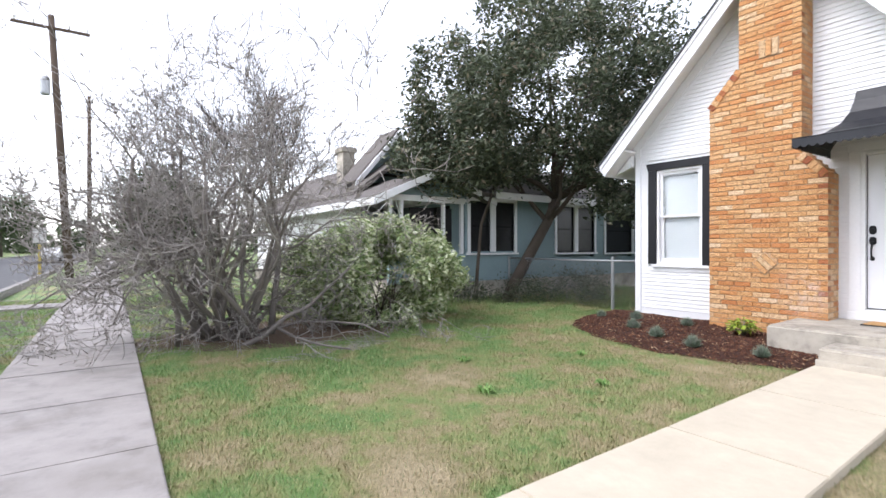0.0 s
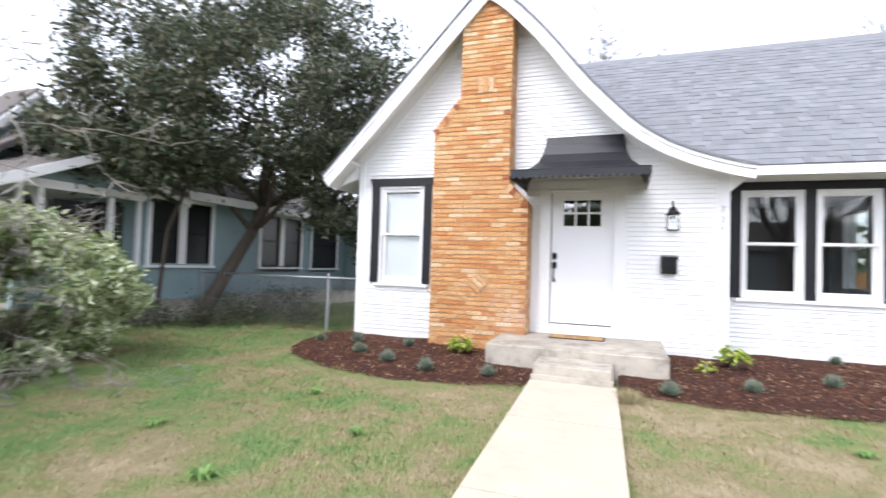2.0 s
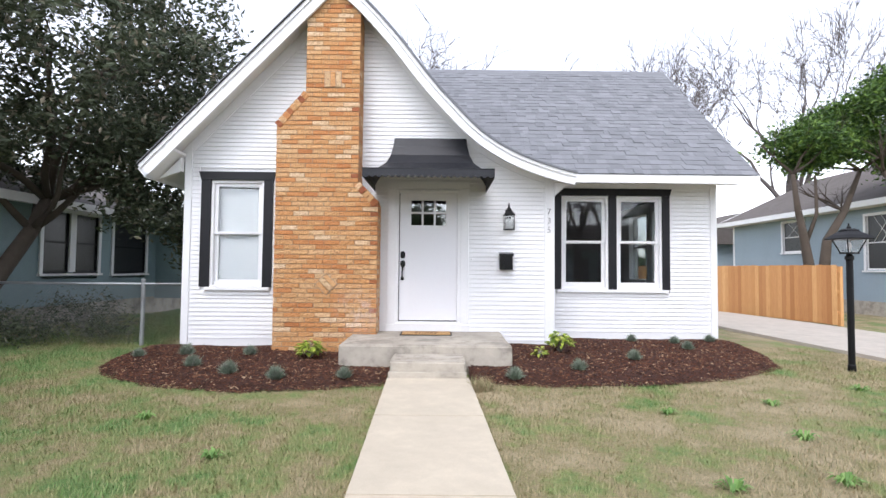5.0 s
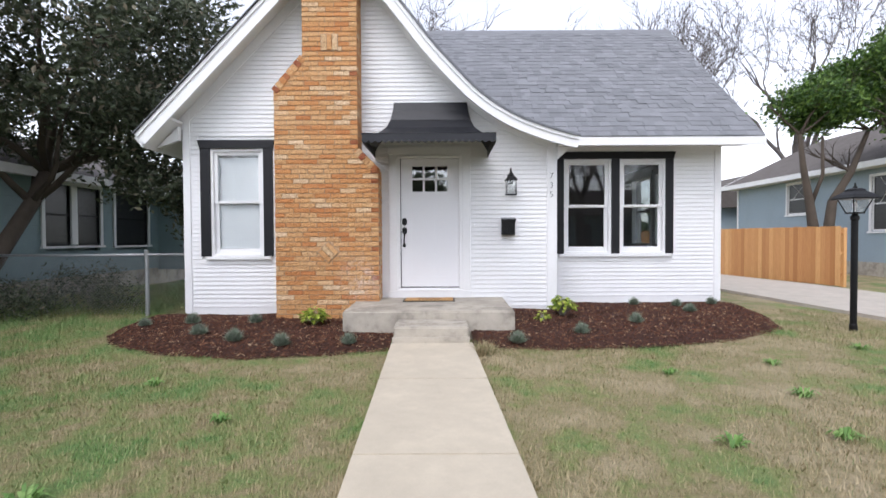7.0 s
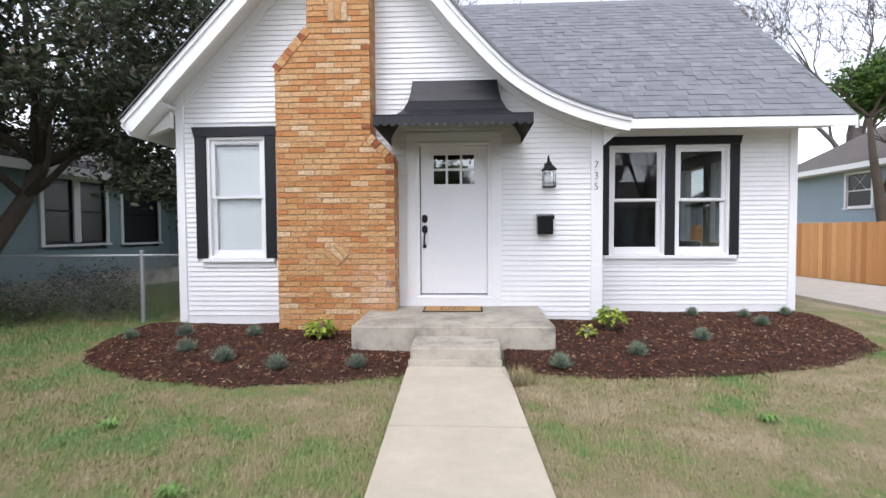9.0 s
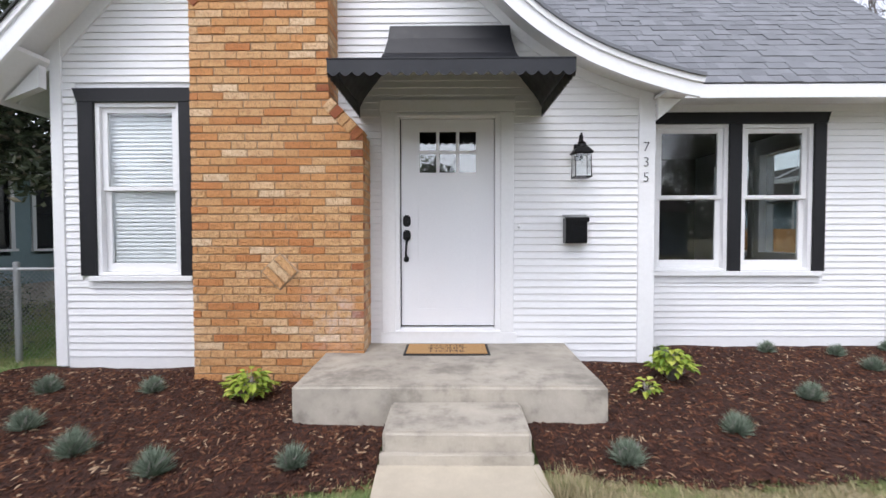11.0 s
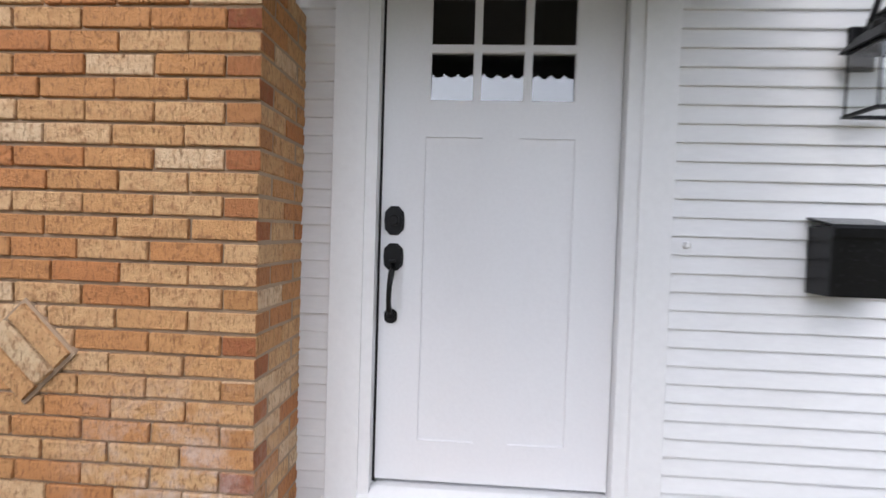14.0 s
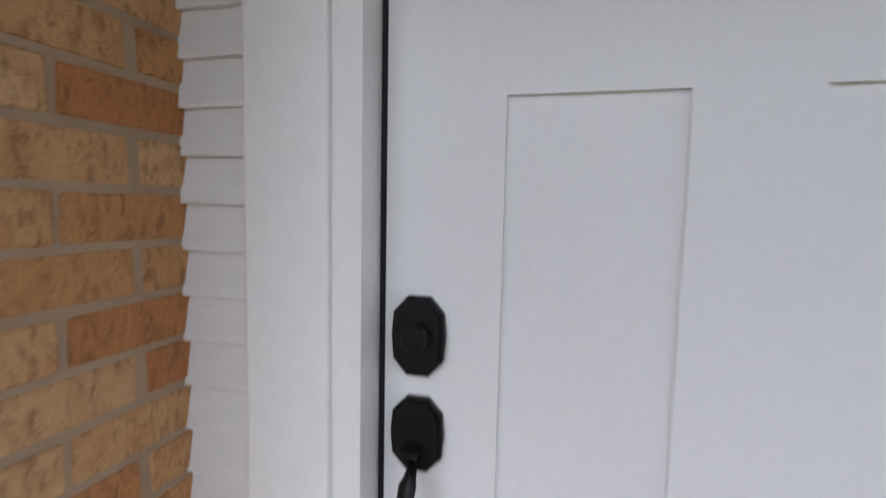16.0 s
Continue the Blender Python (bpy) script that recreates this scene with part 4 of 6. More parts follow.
    part("bulb", lathe(bmesh.new(), [(0.010, 0.187), (0.016, 0.165), (0.015, 0.145), (0.004, 0.125)], 10, (x, cy, z)), M["lanternglass"], a, "clear bulb")


wall_lantern(0.075, 8.345, 2.055)

mail = tagged(empty("mailbox"), "small black metal mailbox on white siding", "mailbox")
part("body", boxes((-0.07, 0.135, 8.215, 8.342, 1.43, 1.672), bevel=0.006), M["glossblack"], mail)
part("lid", prism([(8.342, 1.705), (8.205, 1.678), (8.200, 1.640), (8.208, 1.640), (8.212, 1.672), (8.342, 1.695)], "x", -0.077, 0.150), M["glossblack"], mail)
part("lid_lip", boxes((-0.075, 0.148, 8.199, 8.206, 1.632, 1.668), bevel=0.002), M["glossblack"], mail)


plug = tagged(empty("cable_plug"), "small white painted plug on the siding", "plug")
part("cap", lathe(bmesh.new(), [(0.014, 0.0), (0.013, -0.012), (0.008, -0.017)], 12, (-0.495, 8.342, 1.59), "y"), M["paint"], plug)


def letters(name, text, size, place, material, depth=0.004, thin=0.0):
    cu = bpy.data.curves.new(name, "FONT")
    cu.body, cu.size, cu.extrude, cu.align_x, cu.offset = text, size, depth, "CENTER", thin
    cu.materials.append(material)
    ob = new(name, cu)
    ob.matrix_basis = place
    return ob


for ch, z in (("7", 2.31), ("3", 2.165), ("5", 2.02)):
    tagged(letters("house_number", ch, 0.135, pose(0.722, WF - 0.041, z, 90), M["iron"], 0.004, -0.0032), "black metal house number on white corner board", "number", "house numbers")

mat = tagged(empty("doormat"), "tan coir doormat with dark border and printed words", "doormat")
part("base", boxes((-1.585, -0.81, 7.86, 8.27, 0.444, 0.455), bevel=0.002), M["rubber"], mat, "dark rubber border")
part("coir_pad", boxes((-1.56, -0.835, 7.885, 8.245, 0.455, 0.464), bevel=0.003), M["coir"], mat)
for word, y in (("HOME", 8.135), ("SWEET", 8.025), ("HOME", 7.915)):
    ob = letters("print", word, 0.115, pose(-1.197, y, 0.4645), M["ink"], 0.0006)
    ob.parent = mat

# ---- brick chimney ----
CY = 7.952
BH = 0.0726


def chim(z):
    left = -3.50 if z < 3.62 else (-3.50 + (z - 3.62) * 0.43 / 0.495 if z < 4.115 else -3.07)
    right = -1.94 if z < 2.42 else (-1.94 - (z - 2.42) * 0.305 / 0.31 if z < 2.73 else -2.245)
    return left, right


core_l = [(chim(z)[0] + 0.008, z) for z in (0.1, 3.61, 4.11)] + [(-3.062, 5.46)]
core_r = [(-2.253, 5.46), (-2.253, 2.73), (-1.948, 2.42), (-1.948, 0.1)]
chimney = part("chimney", prism(core_l + [(-2.68, 5.80)] + core_r, "y", CY + 0.013, WF - 0.001), M["mortar"], house, "tan and orange brick chimney with stepped shoulders")


def brick_mesh(lx, ly, lz, material, seed, flashed=False):
    """One brick; flashed: its two ends burnt red."""
    rng = random.Random(seed)
    bm = bmesh.new()
    box(bm, -lx / 2, lx / 2, -ly / 2, ly / 2, -lz / 2, lz / 2, 0.0)
    bmesh.ops.bevel(bm, geom=bm.edges[:], offset=0.003, segments=1, affect="EDGES")
    for v in bm.verts:
        v.co += Vector([rng.uniform(-0.0014, 0.0014) for _ in range(3)])
    me = mesh_of("brick", bm, material)
    if flashed:
        me.materials.append(M["redbrick"])
        axis = 0 if lx > ly else 1
        for p in me.polygons:
            p.material_index = 1 if abs(p.normal[axis]) > 0.6 else 0
    return me


BRICKS = {}
loose = []


def lay(x0, x1, y0, y1, z0, z1, red, single, rng, turn=None):
    lx, ly, lz = x1 - x0 - 0.009, y1 - y0 - (0.010 if y1 > CY + 0.2 and y1 < WF - 0.02 else 0.0), z1 - z0 - 0.0115
    key = (round(lx, 2), round(ly, 2), round(lz, 3), red, rng.randint(0, 1))
    if key not in BRICKS:
        BRICKS[key] = brick_mesh(key[0], max(key[1], 0.02), key[2], M["palebrick" if red == 2 else "brick"], len(BRICKS), red == 1)
    at = ((x0 + x1) / 2, (y0 + y1) / 2 + rng.uniform(-0.0025, 0.0015), (z0 + z1) / 2 + rng.uniform(-0.001, 0.001))
    m = turn if turn else pose(*at, rng.uniform(-0.4, 0.4), rng.uniform(-0.35, 0.35), 0)
    if single:
        ob = part("brick", BRICKS[key], None, chimney)
        ob.matrix_basis = m
    else:
        loose.append((BRICKS[key], m))


def brickwork():
    rng = random.Random(7)
    row, z = 0, 0.1054
    while z + BH < 5.72:
        zm = z + BH / 2
        left, right = chim(zm)
        if zm > 5.3:
            half = max(0.0, (5.80 - zm - BH * 0.6) * 0.98)
            left, right = max(left, -2.68 - half), min(right, -2.68 + half)
        single = z < 2.42
        red_row = row % 2 == 1
        x = right
        first = True
        while x > left + 0.02:
            head = red_row and first
            w = 0.115 if head else 0.234 + rng.uniform(-0.012, 0.012)
            x0 = max(left, x - w)
            if x0 - left < 0.045:
                x0 = left
            ly = 0.205 if red_row and first else 0.1
            lay(x0, x, CY, CY + ly, z, z + BH, int(first and rng.random() < (0.7 if single else 0.4)), single, rng)
            x, first = x0, False
        y = CY + (0.205 if red_row else 0.1)
        while y < WF - 0.03:
            y1 = min(WF - 0.004, y + 0.2105)
            lay(right - 0.1, right, y + 0.01, y1, z, z + BH, 0, single and z < 2.3, rng)
            y = y1
        z += BH
        row += 1
    # sloping caps on the shoulders
    for (ax, az), (bx, bz), n, single in (((-3.488, 3.58), (-3.053, 4.085), 8, False), ((-1.97, 2.395), (-2.268, 2.70), 5, True)):
        for k in range(n):
            t = (k + 0.5) / n
            ang = math.degrees(math.atan2(bz - az, bx - ax))
            step = math.hypot(bx - ax, bz - az) / n
            px, pz = ax + (bx - ax) * t, az + (bz - az) * t
            lay(0, 0.115, CY, CY + 0.2, 0, step + 0.002, int(k % 3 == 0), single, rng, pose(px, CY + 0.09, pz, 0, -ang + 90, 0))
    # the set-in diamond and the upright trio
    part("mortar_frame", boxes((-2.785, -2.525, CY - 0.006, CY + 0.05, 4.175, 4.425)), M["mortar"], chimney)
    ob = part("mortar_frame", boxes((-0.122, 0.122, CY - 0.007, CY + 0.05, -0.122, 0.122)), M["mortar"], chimney)
    ob.matrix_basis = pose(-2.70, 0, 1.185, 0, 45, 0)
    for k in (-1, 0, 1):
        c = (-2.70 + k * 0.077 * 0.707, 1.185 + k * 0.077 * 0.707)
        lay(0, 0.228, 0, 0.1, 0, 0.080, 2 if k == 0 else 0, True, rng, pose(c[0], CY + 0.022 + 0.007 * abs(k), c[1], 0, 45, 0))
        lay(0, 0.235, 0, 0.1, 0, 0.083, 0 if k == 0 else 2, False, rng, pose(-2.655 + k * 0.083, CY + 0.026 + 0.008 * abs(k), 4.30, 0, 90, 0))


brickwork()


def join_pieces(name, pieces, parent, label, material, category=""):
    verts, faces = [], []
    mats, idx = [], []
    for me, m in pieces:
        n = len(verts)
        verts += [tuple(m @ v.co) for v in me.vertices]
        for q in me.materials:
            if q not in mats:
                mats.append(q)
        for p in me.polygons:
            faces.append([n + i for i in p.vertices])
            idx.append(mats.index(me.materials[p.material_index]))
    me = bpy.data.meshes.new(name)
    me.from_pydata(verts, [], faces)
    for q in mats:
        me.materials.append(q)
    me.polygons.foreach_set("material_index", idx)
    ob = part(name, me, None, parent, label)
    return tagged(ob, kind="stuff")


join_pieces("upper_brickwork", loose, chimney, "upper chimney bricks", None)

# ---- clapboards ----
EXPO = 0.069
board_me = mesh_of("siding_board", prism([(0.0, 0.0), (-0.019, 0.0), (-0.020, 0.004), (-0.0075, EXPO + 0.002), (0.0, EXPO + 0.002)], "x", 0, 1), M["paint"])


def clear_spans(x0, x1, blocks):
    out = [(x0, x1)]
    for a, b in blocks:
        out = [s for p, q in out for s in ((p, min(q, a)), (max(p, b), q)) if s[1] - s[0] > 0.015]
    return out


def side_board(wall, y, z0, z1, span_of, blocks):
    z = z0
    while z < z1:
        x0, x1 = span_of(z)
        if x1 - x0 > 0.05:
            use = [(b[0], b[1]) for b in blocks if b[2] < z + EXPO * 0.9 and b[3] > z + 0.004]
            if y < 8.6:
                use.append((chim(z)[0] + 0.02, chim(z + EXPO)[1] - 0.02))
            for a, b in clear_spans(x0, x1, use):
                ob = part("siding_board", board_me, None, wall)
                ob.matrix_basis = pose(a, y, z) @ Matrix.Diagonal((b - a, 1, 1, 1))
        z += EXPO


RAKE_Z = {"l": drop(LEFT_LINE, 0.1), "r": drop(RIGHT_CURVE, 0.1)}


def gable_span(z):
    l = float(np.interp(z + EXPO, [p[1] for p in RAKE_Z["l"]], [p[0] for p in RAKE_Z["l"]]))
    rr = RAKE_Z["r"][::-1]
    r = float(np.interp(z + EXPO, [p[1] for p in rr], [p[0] for p in rr]))
    return max(l, XL + (0.09 if z < 3.38 else 0.0)), min(r, XC - (0.135 if z < 2.9 else 0.0))


side_board(front_wall, WF, 0.311, 5.75, gable_span, [(-4.79, -3.655, 1.065, 2.81), (-4.83, -3.62, 2.81, 2.94), (-1.83, -0.55, 0.30, 2.70), (-1.845, -0.535, 2.70, 2.82)])
side_board(wing_wall, RF, 0.38, 2.83, lambda z: (XC + 0.02, XR - 0.09), [(0.93, 2.945, 1.055, 2.72), (0.90, 2.98, 2.72, 2.84)])

# ---- shingles of the main roof ----
slope = math.atan2(rz - ez, ry - ey)
run = math.hypot(rz - ez, ry - ey)
tab_me = mesh_of("shingle", boxes((0, 1, 0, 0.2, 0.0, 0.009)), M["shingle"])
spare = []


def shingle_roof():
    rng = random.Random(5)
    n, d = 0, 0.0
    ex = 0.152
    count = 0
    while d < run - 0.02:
        y, z = ey + d * math.cos(slope), ez + d * math.sin(slope)
        wing = [p for p in RIGHT_CURVE if p[1] > z - 0.12]
        x = (wing[-1][0] if wing else -2.6) - 0.15 + rng.uniform(-0.25, 0)
        x = max(x, -2.55)
        while x < XRR - 0.02:
            w = rng.choice((0.1, 0.14, 0.18, 0.22))
            w = min(w, XRR + 0.005 - x)
            m = pose(x + 0.002, y - 0.012, z - 0.008 + rng.uniform(0, 0.004), math.degrees(slope) - 2.2, 0, 0) @ Matrix.Diagonal((w - 0.003, min(1, (run - d) / 0.2 + 0.05), rng.choice((0.9, 1.0, 1.3, 1.6)), 1))
            if count < 300:
                ob = part("shingle", tab_me, None, main_roof)
                ob.matrix_basis = m
                count += 1
            else:
                spare.append((tab_me, m))
            x += w
        d += ex
        n += 1


shingle_roof()
join_pieces("upper_shingles", spare, main_roof, "upper roof shingles", None)


# ---- planting bed ----
def front_edge(x):
    return float(np.interp(x, [-5.75, -5.5, -5.15, -4.3, -3.2, -2.2, -1.6, -0.6, 0.45, 1.6, 2.8, 3.8, 4.25], [8.0, 7.2, 6.72, 6.2, 5.94, 6.15, 6.36, 6.5, 6.33, 6.45, 6.85, 7.55, 8.6]))


def bed_z(x, y):
    f, back = front_edge(x), (8.36 if x < 0.8 else 9.05)
    t = max(0.0, min(1.0, (y - f) / max(0.2, back - f)))
    top = 0.20 if x < -1 else 0.27
    edge = min(1.0, max(0.0, (y - f) / 0.25))
    ends = min(1.0, max(0.0, (x + 5.8) / 0.4), max(0.0, (4.3 - x) / 0.4))
    return 0.075 + ends * (edge * 0.05 + (top - 0.125) * t) + 0.016 * noise.noise((x * 3, y * 3, 0.5)) + 0.008 * noise.noise((x * 11, y * 11, 2.5))


def bed(xa, xb):
    nx, ny = int((xb - xa) / 0.05), 46
    verts, faces = [], []
    for i in range(nx + 1):
        x = xa + (xb - xa) * i / nx
        f = front_edge(x) + 0.05 * noise.noise((x * 4, 1.0, 0)) + 0.03 * noise.noise((x * 13, 4.0, 0))
        back = 8.37 if x < 0.8 else 9.04
        for j in range(ny + 1):
            y = f + (back - f) * j / ny
            verts.append((x, y, bed_z(x, y)))
    for i in range(nx):
        for j in range(ny):
            a = i * (ny + 1) + j
            faces.append((a, a + ny + 1, a + ny + 2, a + 1))
    return raw("mulch_bed", verts, faces, M["mulch"], True)


def chips(name, xa, xb, count, seed):
    g = random.Random(seed)
    verts, faces = [], []
    for _ in range(count):
        x = g.uniform(xa, xb)
        f = front_edge(x)
        y = f - 0.06 + (8.33 - f if x < 0.8 else 9.0 - f) * g.random()
        if y > 7.0 and -2.33 < x < -0.02:
            continue
        l, w, h = g.uniform(0.008, 0.034), g.uniform(0.003, 0.008), g.uniform(0.002, 0.006)
        m = pose(x, y, bed_z(x, y) + h * 0.7 + g.uniform(0, 0.008), g.uniform(-25, 25), g.uniform(-25, 25), g.uniform(0, 360))
        n = len(verts)
        verts += [tuple(m @ Vector(p)) for p in ((-l, -w, 0), (l, -w * 0.6, 0), (l * 0.9, w, 0), (-l, w * 0.7, 0), (0, 0, h * 2))]
        faces += [(n, n + 1, n + 4), (n + 1, n + 2, n + 4), (n + 2, n + 3, n + 4), (n + 3, n, n + 4)]
    return tagged(part(name, raw(name, verts, faces, M["chips"])), "shredded red-brown bark mulch chips on the bed", "mulch", kind="stuff")


tagged(part("mulch_bed", bed(-5.78, walk_x(6.4)[0] - 0.01), None), "red-brown mulch bed in front of the house", "mulch bed", kind="structure")
tagged(part("mulch_bed", bed(walk_x(6.4)[1] + 0.01, 4.3), None), "red-brown mulch bed in front of the house", "mulch bed", kind="structure")
chips("mulch_chips", -5.7, -1.62, 14000, 3)
chips("mulch_chips", -0.6, 4.2, 14000, 4)


# ---- small plants ----
def tuft_mesh(seed, n=850, r=0.14, h=0.15):
    """A round tuft of thin grey-green stems with short needles."""
    g = random.Random(seed)
    verts, faces = [], []
    for _ in range(n):
        a, e = g.uniform(0, 2 * math.pi), g.uniform(0.15, 1.45)
        d = Vector((math.cos(a) * math.cos(e), math.sin(a) * math.cos(e), math.sin(e)))
        ln = g.uniform(0.6, 1.0)
        tip = Vector((d.x * r * ln, d.y * r * ln, 0.01 + d.z * h * ln))
        s = Vector((g.uniform(-1, 1), g.uniform(-1, 1), g.uniform(-0.3, 0.3))) * 0.0055
        b = tip * g.uniform(0.2, 0.55)
        k = len(verts)
        verts += [tuple(b - s), tuple(b + s), tuple(tip + Vector((g.uniform(-1, 1), g.uniform(-1, 1), g.uniform(-0.5, 1))) * 0.02)]
        faces.append((k, k + 1, k + 2))
    return raw("needles", verts, faces, M["lavender"])


def lavender(x, y, size, me):
    a = tagged(empty("lavender_plant", (x, y, bed_z(x, y))), "small grey-green lavender tuft in mulch", "plant", "lavender tufts")
    ob = part("foliage", me, None)
    ob.parent = a
    st = part("stems", STEMS, None)
    st.parent = a
    a.scale = (size, size, size)
    a.rotation_euler[2] = x * 7.3


_r = random.Random(2)
STEMS = tubes("stems", [[(0, 0, -0.02, 0.004), (_r.uniform(-0.05, 0.05), _r.uniform(-0.05, 0.05), 0.05, 0.003), (_r.uniform(-0.09, 0.09), _r.uniform(-0.09, 0.09), 0.11, 0.0015)] for _ in range(14)], M["twig"], 4)
TUFTS = [tuft_mesh(s) for s in (1, 2, 3)]
for i, (x, y, s) in enumerate([(-3.70, 7.66, 1.0), (-3.53, 6.54, 1.15), (-2.89, 6.32, 1.15), (-4.14, 6.90, 1.1), (-4.60, 7.65, 1.1), (-2.11, 6.41, 1.0), (-0.08, 6.53, 1.1), (0.80, 6.89, 1.05), (1.73, 7.48, 1.05), (2.18, 8.75, 0.9), (2.87, 8.70, 0.9), (2.84, 8.2, 1.0), (3.5, 8.8, 0.9), (0.98, 8.55, 0.9), (-5.2, 7.5, 0.9)]):
    lavender(x, y, s, TUFTS[i % 3])


def leafy_plant(x, y, r, h, n, seed, label):
    g = random.Random(seed)
    z = bed_z(x, y)
    a = tagged(empty("leafy_plant", (x, y, z)), label, "plant", "yellow-green plants")
    verts, faces = [], []
    paths = []
    for _ in range(n):
        an, e = g.uniform(0, 2 * math.pi), g.uniform(0.25, 1.4)
        q = g.uniform(0.55, 1.0)
        base = Vector((math.cos(an) * math.cos(e) * r * q, math.sin(an) * math.cos(e) * r * q, h * (0.15 + 0.85 * math.sin(e) * q)))
        out = Vector((math.cos(an), math.sin(an), g.uniform(-0.5, 0.35))).normalized()
        across = out.cross(Vector((0, 0, 1))).normalized()
        up = across.cross(out).normalized()
        l, w = g.uniform(0.05, 0.085), g.uniform(0.022, 0.034)
        k = len(verts)
        pts = [base, base + out * l * 0.4 + across * w + up * 0.008, base + out * l * 0.8 + across * w * 0.6 + up * 0.002, base + out * l * 1.1 - up * 0.014, base + out * l * 0.8 - across * w * 0.6 + up * 0.002, base + out * l * 0.4 - across * w + up * 0.008, base + out * l * 0.55 - up * 0.006]
        verts += [tuple(p) for p in pts]
        faces += [(k, k + 1, k + 6), (k + 1, k + 2, k + 6), (k + 2, k + 3, k + 6), (k + 3, k + 4, k + 6), (k + 4, k + 5, k + 6), (k + 5, k, k + 6)]
        if g.random() < 0.4:
            paths.append([(0, 0, -0.02, 0.004), (base.x * 0.5, base.y * 0.5, base.z * 0.6, 0.003), (*base, 0.0018)])
    for nm, me in (("foliage", raw("foliage", verts, faces, M["yellowgreen"])), ("stems", tubes("stems", paths, M["twig"], 4))):
        ob = part(nm, me, None)
        ob.parent = a


leafy_plant(-2.80, 7.50, 0.19, 0.24, 150, 11, "bushy yellow-green plant in mulch beside the chimney")
leafy_plant(0.78, 7.85, 0.19, 0.31, 150, 12, "bushy yellow-green plant in mulch beside the corner")
leafy_plant(0.42, 7.50, 0.08, 0.14, 26, 13, "sparse low yellow-green plant in mulch")


# ---- lamp post ----
def lamp_post(x, y):
    a = tagged(empty("lamp_post", (x, y, 0.1)), "black iron post lantern on the lawn", "lamp post")

    def p(name, bm, mt, label="", smooth=False):
        ob = part(name, bm, mt, None, label, smooth)
        ob.parent = a
        return ob

    p("post", lathe(bmesh.new(), [(0.05, -0.1), (0.05, 0.05), (0.042, 0.06), (0.042, 1.50), (0.055, 1.52), (0.055, 1.56), (0.035, 1.58), (0.035, 1.60)], 14), M["iron"])
    p("base_plate", boxes((-0.08, 0.08, -0.08, 0.08, 1.595, 1.615), bevel=0.004), M["iron"])
    for sx, sy in ((-1, -1), (1, -1), (1, 1), (-1, 1)):
        p("rib", tubes("rib", [[(sx * 0.07, sy * 0.07, 1.61, 0.008), (sx * 0.135, sy * 0.135, 1.80, 0.008)]], M["iron"], 5), M["iron"])
    for k in range(4):
        bm = bmesh.new()
        vs = [bm.verts.new(q) for q in ((-0.068, -0.07, 1.615), (0.068, -0.07, 1.615), (0.132, -0.134, 1.80), (-0.132, -0.134, 1.80))]
        bm.faces.new(vs)
        bm.normal_update()
        bmesh.ops.solidify(bm, geom=bm.faces[:], thickness=0.003)
        ob = p("pane", bm, M["lanternglass"])
        ob.rotation_euler[2] = k * math.pi / 2
        ob.visible_shadow = False
    p("bulb", lathe(bmesh.new(), [(0.012, 1.615), (0.014, 1.66), (0.03, 1.69), (0.03, 1.73), (0.012, 1.76)], 10), M["blind"], "white bulb")
    bm = bmesh.new()
    rings = []
    for h, r in ((1.795, 0.195), (1.81, 0.20), (1.86, 0.15), (1.91, 0.085), (1.93, 0.08), (1.95, 0.05)):
        rings.append([bm.verts.new((sx * r, sy * r, h)) for sx, sy in ((-1, -1), (1, -1), (1, 1), (-1, 1))])
    for u, v in zip(rings, rings[1:]):
        for i in range(4):
            bm.faces.new((u[i], u[(i + 1) % 4], v[(i + 1) % 4], v[i]))
    bm.faces.new(rings[0][::-1]), bm.faces.new(rings[-1])
    p("cap", bm, M["iron"])
    p("finial", lathe(bmesh.new(), [(0.02, 1.95), (0.03, 1.965), (0.014, 1.985), (0.01, 2.02), (0.002, 2.03)], 10), M["iron"])


lamp_post(4.74, 7.43)


# ---- chain-link fence beside the house ----
def chain_fence():
    fy, x0, x1, top = 9.10, -9.42, -5.08, 1.13
    a = tagged(empty("chain_link_fence"), "galvanised chain-link fence between the two houses", "fence")
    for x, r, h in ((-6.12, 0.034, 1.2), (-9.38, 0.03, 1.16), (-5.12, 0.026, 1.14)):
        part("post", lathe(bmesh.new(), [(r, 0.0), (r, h - 0.03), (r * 1.15, h - 0.025), (r * 1.1, h), (r * 0.4, h + 0.015)], 12, (x, fy, 0)), M["galv"], a)
    part("top_rail", tubes("top_rail", [[(x0, fy, top, 0.021), (-7.4, fy, top - 0.01, 0.021), (x1, fy, top, 0.021)]], M["galv"], 8), M["galv"], a)
    paths, s = [], 0.055
    n = int((x1 - x0) / s)
    h = top - 0.12
    for i in range(-int(h / s), n):
        for sg in (1, -1):
            xa = x0 + i * s
            xb = xa + h
            za, zb = (0.1, top) if sg == 1 else (top, 0.1)
            if xa < x0:
                za += (zb - za) * (x0 - xa) / h
                xa = x0
            if xb > x1:
                zb = za + (zb - za) * (x1 - xa) / max(1e-6, xb - xa)
                xb = x1
            paths.append([(xa, fy - 0.02 * 0, za, 0.0016), (xb, fy, zb, 0.0016)])
    ob = part("mesh", tubes("mesh", paths, M["galv"], 3), M["galv"], a, "diamond wire mesh")
    tagged(ob, kind="stuff")


chain_fence()


